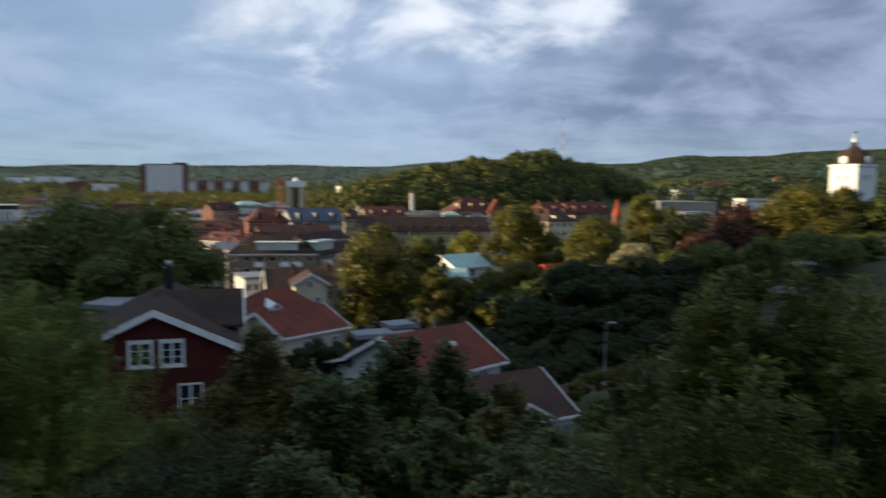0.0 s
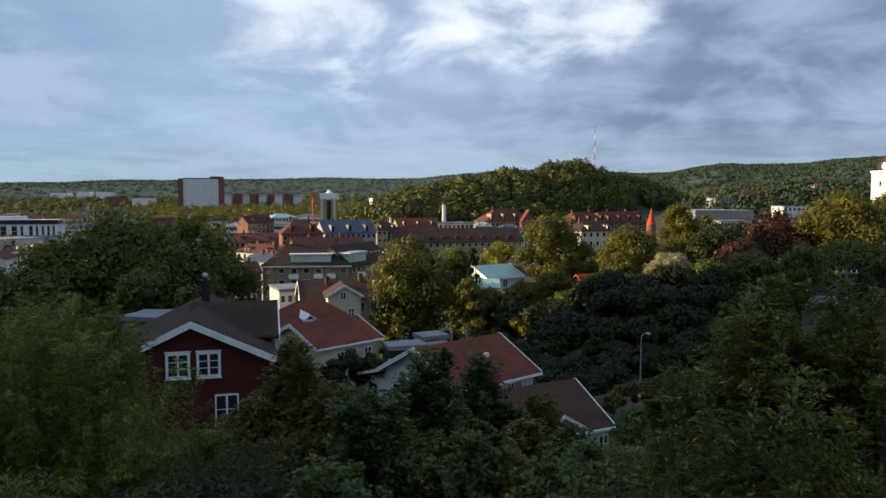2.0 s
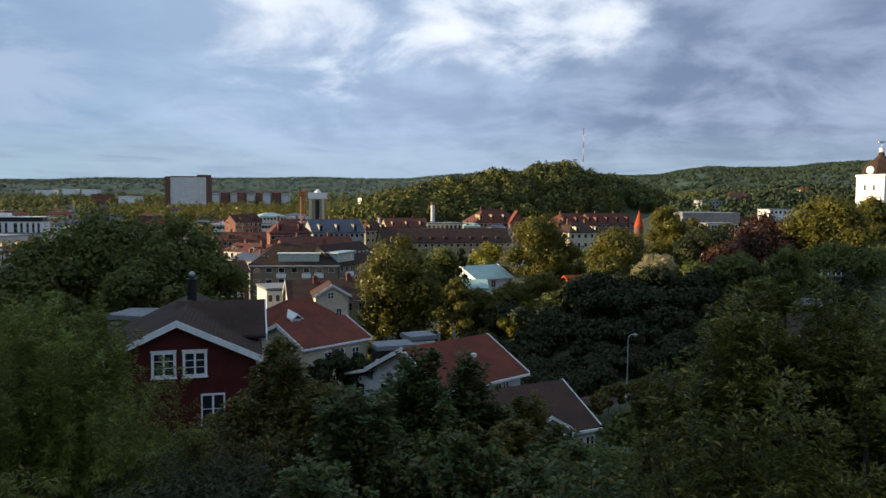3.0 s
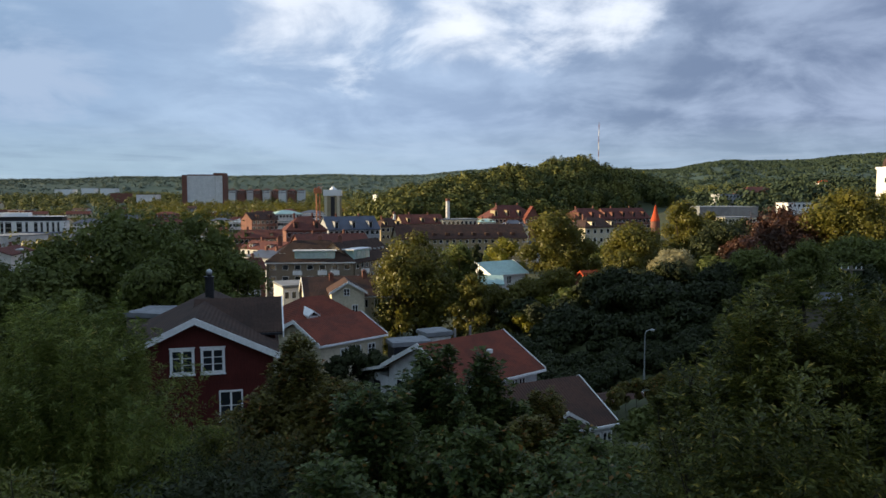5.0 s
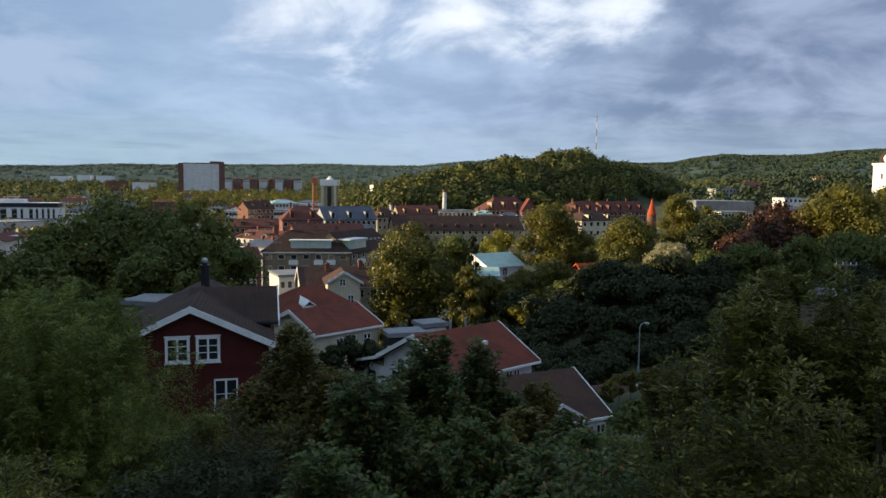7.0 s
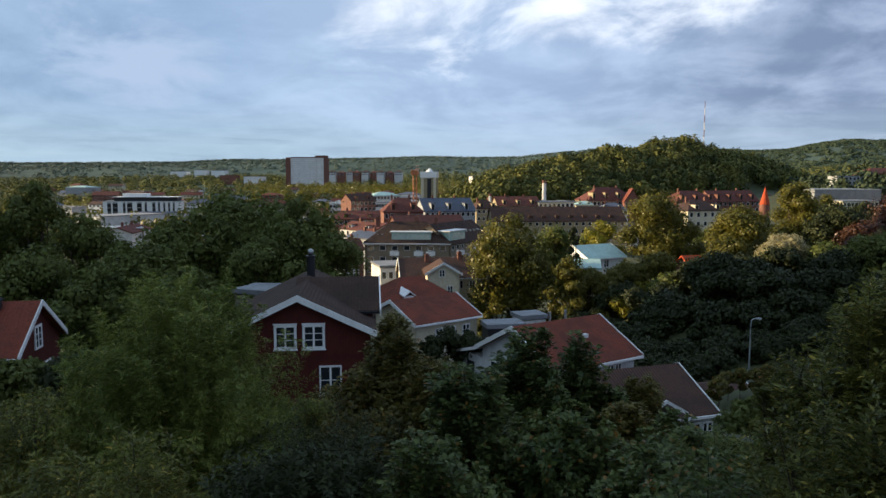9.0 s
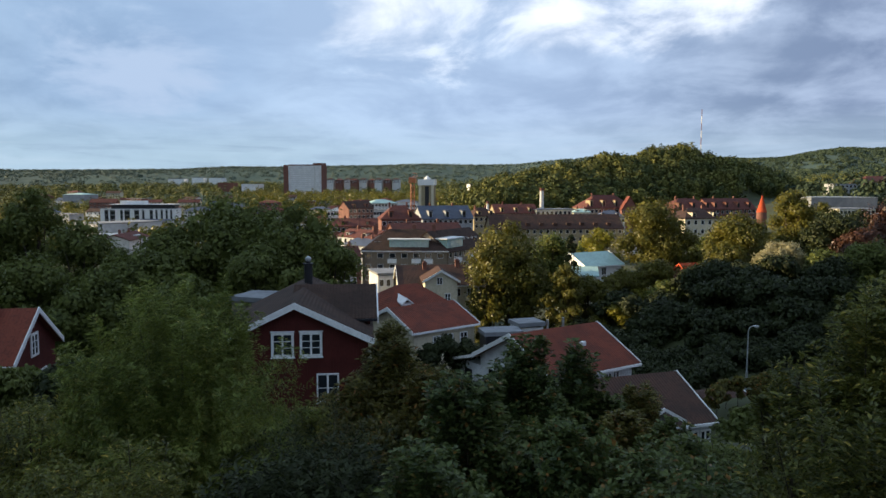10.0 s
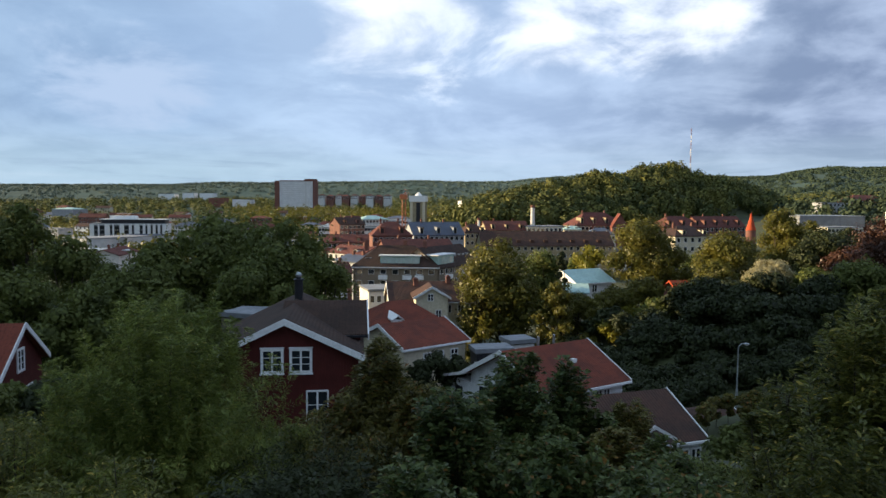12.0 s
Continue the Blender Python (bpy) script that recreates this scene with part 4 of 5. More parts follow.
white_terrace()
TOWN = [
    ("red brick block with stepped roofs", (-52.56, 232.0, 16.9), (-39.84, 236.0, 17.2), 14, 4.5, "hip", "brick", "roof_town", 2, 7),
    ("low red roofed brick range", (-42.72, 205.0, 14.89), (-23.61, 214.0, 14.87), 9, 2.2, "across", "brick", "roof_town", 1, 10),
    ("grey block with slate blue mansard roof", (-43.59, 262.0, 16.44), (-25.47, 270.0, 15.8), 16, 4.6, "across", "grey_wall", "roof_slate", 2, 10),
    ("long low terrace with red roofs", (-76.63, 255.0, 13.55), (-59.32, 258.0, 13.34), 10, 2.6, "across", "brick", "roof_town", 1, 10),
    ("low terrace with red sheet roof", (-62.82, 215.0, 13.01), (-49.56, 205.0, 12.47), 10, 2.0, "across", "plaster", "roof_town", 1, 6),
    ("grey shed roof beside the block", (-53.62, 190.0, 12.27), (-46.04, 184.0, 12.23), 9, 1.4, "across", "grey_wall", "roof_slate", 1, 4),
    ("old house with red tiled roof", (-48.29, 165.0, 10.76), (-43.19, 168.0, 11.38), 9, 2.2, "across", "brick", "roof_town", 1, 4),
    ("white house in the trees", (-40.99, 140.0, 11.98), (-37.74, 143.0, 12.42), 6, 1.0, "flat", "plaster", "white", 2, 3),
    ("pale block with grey roof", (-116.66, 380.0, 14.57), (-105.75, 380.0, 14.32), 14, 2.0, "hip", "plaster", "steel", 2, 6),
    ("orange brick house with tall gable", (-98.95, 360.0, 16.52), (-88.08, 370.0, 16.88), 12, 3.6, "across", "brick", "roof_brown", 2, 6),
    ("white block with windows in rows", (-83.33, 350.0, 15.78), (-72.43, 352.0, 16.35), 10, 0.4, "flat", "plaster", "roof_grey", 2, 8),
    ("pale office block with green roof", (-111.02, 460.0, 16.78), (-95.52, 470.0, 17.38), 14, 2.4, "hip", "plaster", "copper", 3, 8),
    ("low white painted hall", (-97.56, 480.0, 16.0), (-84.16, 480.0, 16.45), 14, 0.5, "flat", "white", "steel", 2, 8),
    ("ochre block with hipped red roof", (-27.83, 300.0, 15.41), (-18.09, 305.0, 15.76), 12, 3.4, "hip", "olive_wall", "roof_brown", 2, 5),
    ("gabled block with red tiled roof", (-20.63, 330.0, 15.79), (-1.17, 336.0, 15.97), 14, 4.0, "across", "olive_wall", "roof_town", 1, 10),
    ("cream block with flat roof", (-1.97, 335.0, 17.32), (16.69, 345.0, 17.11), 12, 0.4, "flat", "cream", "roof_grey", 2, 9),
    ("block with steep red roof and gables", (22.37, 360.0, 17.51), (47.7, 370.0, 17.36), 16, 6.5, "hip", "olive_wall", "roof_town", 2, 12),
    ("red gable end house", (39.02, 352.0, 17.57), (46.45, 352.0, 17.61), 12, 6.0, "along", "brick", "roof_red", 1, 3),
    ("low block with green dome roof", (14.74, 325.0, 16.72), (22.23, 325.0, 16.77), 10, 1.4, "hip", "cream", "copper", 2, 4),
    ("grey roofed corner block", (22.85, 300.0, 15.78), (34.71, 300.0, 15.4), 12, 2.6, "hip", "plaster", "roof_slate", 2, 6),
    ("range with bright red roofs", (60.22, 335.0, 17.7), (80.78, 345.0, 17.76), 14, 5.0, "hip", "brick", "roof_town", 2, 10),
    ("range with red roof and chimneys", (82.18, 360.0, 17.58), (106.48, 372.0, 17.36), 14, 5.0, "across", "brick", "roof_town", 2, 10),
    ("ochre corner block with brown roof", (47.57, 244.0, 17.53), (62.78, 252.0, 17.67), 13, 3.2, "hip", "cream", "roof_brown", 4, 6),
    ("long hall with grey felt roof", (-200.69, 300.0, 10.51), (-186.04, 330.0, 10.48), 20, 0.5, "flat", "plaster", "roof_grey", 0, 0),
    ("hall with pale pink sheet roof", (-125.5, 190.0, 13.33), (-117.49, 196.0, 13.0), 14, 0.4, "flat", "brick", "steel", 0, 0),
    ("white gabled warehouse end", (-114.97, 186.0, 12.61), (-120.22, 205.0, 13.04), 8, 1.5, "across", "plaster", "roof_town", 0, 0),
    ("grey industrial hall with flat pale roof", (149.2, 420.0, 22.11), (185.36, 424.0, 22.49), 30, 0.6, "flat", "roof_grey", "steel", 0, 0),
    ("pale yellow industrial wing", (148.56, 380.0, 17.36), (168.76, 384.0, 16.79), 18, 0.5, "flat", "cream", "roof_grey", 2, 10),
    ("grey block behind the hall", (198.54, 520.0, 29.91), (218.6, 520.0, 30.5), 16, 0.5, "flat", "grey_wall", "roof_grey", 2, 8),
    ("red roofed brick school", (226.96, 540.0, 31.88), (256.83, 550.0, 32.62), 16, 4.0, "hip", "brick", "roof_town", 2, 10),
    ("low white house by the wood", (191.56, 400.0, 24.69), (208.47, 404.0, 25.11), 10, 0.5, "flat", "white", "steel", 1, 6),
    ("pale house on the rise", (326.19, 620.0, 40.95), (334.25, 622.0, 41.55), 8, 2.4, "hip", "plaster", "roof_orange", 1, 3),
    ("brown house on the rise", (309.16, 560.0, 38.04), (328.89, 566.0, 39.2), 9, 2.6, "hip", "brick", "roof_brown", 1, 4),
    ("pale flats on the slope", (-828.36, 1500.0, 44.75), (-790.65, 1500.0, 44.76), 20, 0.5, "flat", "white", "roof_grey", 0, 0),
    ("pale flats on the slope", (-771.8, 1500.0, 47.26), (-745.11, 1500.0, 47.26), 20, 0.5, "flat", "white", "roof_grey", 0, 0),
    ("pale flats on the slope", (-731.81, 1500.0, 47.26), (-700.05, 1500.0, 46.01), 20, 0.5, "flat", "white", "roof_grey", 0, 0),
    ("green sheet roofed hall far off", (-579.84, 800.0, 17.66), (-552.79, 800.0, 17.74), 30, 2.0, "hip", "grey_wall", "copper", 0, 0),
    ("brick flats far off", (-592.45, 1250.0, 34.69), (-561.64, 1250.0, 34.72), 20, 0.5, "flat", "brick", "roof_town", 0, 0),
    ("brick flats far off", (-524.51, 1200.0, 32.47), (-491.05, 1200.0, 32.51), 20, 0.5, "flat", "concrete", "roof_town", 0, 0),
    ("pale villa on the wooded slope", (-74.77, 760.0, 30.01), (-53.8, 770.0, 31.44), 12, 0.5, "flat", "white", "roof_grey", 1, 8),
    ("pale villa on the wooded slope", (-60.97, 800.0, 32.8), (-40.69, 800.0, 32.98), 12, 0.5, "flat", "plaster", "roof_grey", 1, 6),
]
for k, (label, a, b, depth, rise, roof, wall, cover, rows, cols) in enumerate(TOWN):
    far = a[1] > 300
    made, _, _ = building("town_building", label, a, b, depth, rise, roof, M[wall], M[cover], rows, cols, 3.0, win=(1.3, 1.5) if not far else (1.6, 1.7), over=0.4,
             chimneys=((-0.25, 0.5), (0.2, 0.5)) if roof in ("across", "hip") and a[1] < 400 else ())
    if roof in ("across", "hip") and a[1] < 380 and depth > 9:
        top = made
        wide = math.hypot(b[0] - a[0], b[1] - a[1])
        tall = (a[2] + b[2]) / 2 - top.location.z
        for q in range(max(2, int(wide / 6))):
            x = -wide / 2 + wide * (q + 0.5) / max(2, int(wide / 6))
            d = part("dormer", box(x - 0.75, x + 0.75, 0.8, depth * 0.4, tall + 0.15, tall + rise * 0.62), M[wall], top)
            part("dormer_roof", box(x - 0.9, x + 0.9, 0.6, depth * 0.42, tall + rise * 0.62, tall + rise * 0.62 + 0.2), M[cover], d)
            part("pane", box(x - 0.5, x + 0.5, 0.74, 0.80, tall + 0.4, tall + rise * 0.55), M["glass"], d)
# far red-brick flats in a row beyond the tall slab
for k in range(9):
    x, y, z = (-400.44, 1300.0, 41.48)
    x0 = x + k * 15.5
    building("block_of_flats", "red brick block of flats with pale bays", (x0, y + 6 * (k % 3), z - 1.2 * (k % 2)), (x0 + 13.5, y + 6 * (k % 3), z - 1.2 * (k % 2)), 14, 3.0, "hip", M["brick"] if k % 2 else M["plaster"], M["roof_town"] if k % 2 else M["roof_brown"], 2, 4, 3.2, win=(2.4, 1.8), group="far blocks of flats")

rng_town = np.random.default_rng(21)
for k in range(95):
    y = rng_town.uniform(300, 950)
    az = rng_town.uniform(-38, 7 if y < 560 else -4)
    x = y * math.tan(radians(az))
    g = float(land(x, y))
    w = rng_town.uniform(10, 26)
    hgt = rng_town.uniform(5, 9.5) if y < 600 else rng_town.uniform(6, 14)
    tilt = rng_town.uniform(-9, 9)
    kind = rng_town.choice(["across", "hip", "flat"], p=[0.4, 0.35, 0.25])
    wall = rng_town.choice(["plaster", "cream", "brick", "grey_wall", "olive_wall", "white"])
    cover = "roof_grey" if kind == "flat" else rng_town.choice(["roof_town", "roof_brown", "roof_slate", "roof_town"])
    names = {"plaster": "pale plastered", "cream": "cream rendered", "brick": "red brick", "grey_wall": "grey rendered", "olive_wall": "ochre rendered", "white": "white painted"}
    roofs = {"roof_grey": "flat grey roof", "roof_town": "red tiled roof", "roof_brown": "brown tiled roof", "roof_slate": "blue-grey metal roof"}
    building("town_building", f"{names[wall]} building with {roofs[cover]}", (x - w / 2, y - tilt / 2, g + hgt), (x + w / 2, y + tilt / 2, g + hgt), rng_town.uniform(9, 13), rng_town.uniform(2, 4), kind, M[wall], M[cover], 2, int(w / 3.2), 3.0, win=(1.5, 1.6), group="town houses in the valley")


def chimney_stack(t_xyz, top_r, label):
    x, y, z = t_xyz
    g = float(land(x, y))
    root = thing("chimney_stack", label, "chimney", (x, y, g))
    bm = bmesh.new()
    tube(bm, (0, 0, -1), (0, 0, z - g), top_r * 1.3, top_r, 14)
    part("stack", bm, M["plaster"], root)
    bm = bmesh.new()
    tube(bm, (0, 0, z - g - 1.0), (0, 0, z - g + 0.2), top_r * 1.2, top_r * 1.2, 14)
    part("rim", bm, M["brick"], root)


chimney_stack((0.51, 345.0, 27.29), 0.95, "tall pale factory chimney above the roofs")
chimney_stack((-24.34, 330.0, 21.27), 0.6, "slim grey chimney above the roofs")


def spire():
    x, y, z = (88.0, 300.0, 25.07)
    g = float(land(x, y))
    h = z - g
    root = thing("corner_turret", "round turret with bright orange conical roof", "tower", (x, y, g))
    bm = bmesh.new()
    tube(bm, (0, 0, -1), (0, 0, h - 7.0), 1.9, 1.9, 16)
    part("wall", bm, M["brick"], root)
    bm = bmesh.new()
    tube(bm, (0, 0, h - 7.0), (0, 0, h - 4.5), 2.0, 1.25, 16)
    tube(bm, (0, 0, h - 4.5), (0, 0, h), 1.25, 0.12, 16)
    part("roof", bm, M["roof_orange"], root)
    bm = bmesh.new()
    tube(bm, (0, 0, h - 0.2), (0, 0, h + 1.2), 0.08, 0.03, 6)
    part("finial", bm, M["iron"], root)


spire()


def church():
    x, y, z = (95.27, 150.0, 34.41)
    g = float(land(x, y)) - 1
    h = z - g
    root = thing("church_tower", "white plastered church tower with dark onion roof", "church", (x, y, g), 0)
    turn = 23
    body = part("wall", box(-3.15, 3.15, -3.15, 3.15, -1, h), M["white"], root)
    body.matrix_basis = pose(0, 0, 0, 0, 0, turn)
    c = part("cornice", box(-3.35, 3.35, -3.35, 3.35, h - 0.45, h + 0.05, 0.06), M["white"], root)
    c.matrix_basis = pose(0, 0, 0, 0, 0, turn)
    spin = pose(0, 0, 0, 0, 0, turn)
    for face in (0, -90):
        for dx in (-1.1, 0.9):
            add_window(root, spin @ pose(0, 0, 0, 0, 0, face) @ pose(dx, -3.16, h - 3.4), 0.55, 1.3, 0)
        bm = bmesh.new()
        bmesh.ops.create_cone(bm, cap_ends=True, segments=20, radius1=0.85, radius2=0.85, depth=0.16, matrix=pose(0, -3.3, h + 0.95, 90))
        clock = part("clock_face", bm, M["white"], root, "round white clock face")
        clock.matrix_basis = spin @ pose(0, 0, 0, 0, 0, face)
    prof = [(3.55, 0.0), (3.5, 0.7), (3.3, 1.5), (2.9, 2.2), (2.2, 2.9), (1.2, 3.5), (0.65, 4.1), (0.5, 4.8)]
    bm = bmesh.new()
    for (r0, z0), (r1, z1) in zip(prof, prof[1:]):
        bmesh.ops.create_cone(bm, cap_ends=True, segments=8, radius1=r0, radius2=r1, depth=z1 - z0, matrix=pose(0, 0, h + (z0 + z1) / 2, 0, 0, turn + 22.5))
    part("roof", bm, M["roof_dark"], root, "dark curved onion roof")
    bm = bmesh.new()
    tube(bm, (0, 0, h + 4.6), (0, 0, h + 5.7), 0.5, 0.45, 8)
    part("lantern", bm, M["white"], root)
    bm = bmesh.new()
    tube(bm, (0, 0, h + 5.9), (0, 0, h + 7.2), 0.06, 0.05, 6)
    put_box(bm, -0.75, 0.75, -0.06, 0.06, h + 6.75, h + 7.15)
    part("weathervane", bm, M["white"], root, "pale gilded weathervane")
    root, w, h2 = building("church", "white church nave with dark roof", (x + 2, y + 3, g + 9), (x + 26, y + 8, g + 9), 11, 5, "across", M["white"], M["roof_dark"], category="church", tall=9)


church()


def radio_mast():
    x, y, z = (148.51, 700.0, 100.93)
    g = float(land(x, y))
    root = thing("radio_mast", "slender red and white lattice mast on the hill", "mast", (x, y, g))
    h = z - g
    for k in range(8):
        bm = bmesh.new()
        za, zb = h * k / 8, h * (k + 1) / 8
        s = 0.55 - 0.04 * k
        for a in range(3):
            t = a * 2.094
            t2 = t + 2.094
            tube(bm, (s * math.cos(t), s * math.sin(t), za), (s * math.cos(t), s * math.sin(t), zb), 0.11, 0.11, 4)
            for q in range(4):
                zq = za + (zb - za) * q / 4
                tube(bm, (s * math.cos(t), s * math.sin(t), zq), (s * math.cos(t2), s * math.sin(t2), zq + (zb - za) / 4), 0.06, 0.06, 4)
        part("section", bm, M["brick"] if k % 2 else M["plaster"], root)


radio_mast()


def street_lamp():
    x, y, z = (15.53, 55.0, 12.37)
    g = float(land(x, y))
    top = (16.12, 55.0, 17.69)[2] - g
    root = thing("street_lamp", "galvanised street lamp with curved arm by the road", "street lamp", (x, y, g))
    bm = bmesh.new()
    tube(bm, (0, 0, -0.3), (0, 0, 1.4), 0.09, 0.085, 10)
    tube(bm, (0, 0, 1.4), (0, 0, top - 0.45), 0.06, 0.045, 10)
    pts = [(0, 0, top - 0.45), (0.05, 0, top - 0.2), (0.18, 0, top - 0.04), (0.36, 0, top)]
    for a, b in zip(pts, pts[1:]):
        tube(bm, a, b, 0.042, 0.04, 8)
    part("pole", bm, M["steel"], root)
    bm = bmesh.new()
    bmesh.ops.create_uvsphere(bm, u_segments=14, v_segments=8, radius=0.5, matrix=Matrix.LocRotScale((0.55, 0, top - 0.02), None, (0.46, 0.26, 0.17)))
    part("lamp_head", bm, M["steel"], root)
    bm = bmesh.new()
    bmesh.ops.create_uvsphere(bm, u_segments=12, v_segments=6, radius=0.5, matrix=Matrix.LocRotScale((0.58, 0, top - 0.08), None, (0.32, 0.2, 0.14)))
    part("diffuser", bm, M["white"], root)


street_lamp()


def utility_pole():
    x, y, z = (36.55, 64.0, 21.87)
    g = float(land(x, y))
    h = z - g
    root = thing("utility_pole", "weathered wooden utility pole with a crossarm", "utility pole", (x, y, g))
    bm = bmesh.new()
    tube(bm, (0, 0, -0.5), (0, 0, h), 0.15, 0.11, 10)
    part("pole", bm, M["wood"], root)
    part("crossarm", box(-1.1, 1.0, -0.18, -0.06, h - 0.42, h - 0.28, 0.01), M["wood"], root)
    for dx in (-0.95, -0.35, 0.35, 0.85):
        bm = bmesh.new()
        tube(bm, (dx, -0.12, h - 0.28), (dx, -0.12, h - 0.05), 0.05, 0.035, 8)
        part("insulator", bm, M["white"], root)
    part("meter_box", box(-0.12, 0.12, -0.22, -0.12, h - 2.7, h - 2.2), M["steel"], root)


utility_pole()


for k, (spot, r) in enumerate((((7.13, 74.0, 14.86), (3.2, 2.4, 2.2)), ((-3.69, 76.0, 13.57), (2.4, 1.6, 1.8)), ((-5.6, 77.0, 13.07), (1.6, 1.2, 1.4)), ((-4.6, 80.0, 14.0), (1.3, 1.1, 1.8)))):
    me = bpy.data.meshes.new("rock_outcrop")
    bm = bmesh.new()
    bmesh.ops.create_icosphere(bm, subdivisions=4, radius=1.0)
    for v in bm.verts:
        n1 = noise.noise(v.co * 1.4 + Vector((k * 3.1, 0, 0)))
        n2 = noise.noise(v.co * 4.0 + Vector((0, k * 2.3, 0)))
        v.co = Vector((v.co.x * r[0], v.co.y * r[1], v.co.z * r[2])) * (1 + 0.35 * n1 + 0.12 * n2)
    bm.to_mesh(me)
    bm.free()
    me.materials.append(M["rock"])
    ob = new("rock_outcrop", me)
    ob.location = (spot[0], spot[1], float(land(spot[0], spot[1])) + 0.2 * r[2])
    tagged(ob, "bare grey rock outcrop on the shaded knoll", "rock")

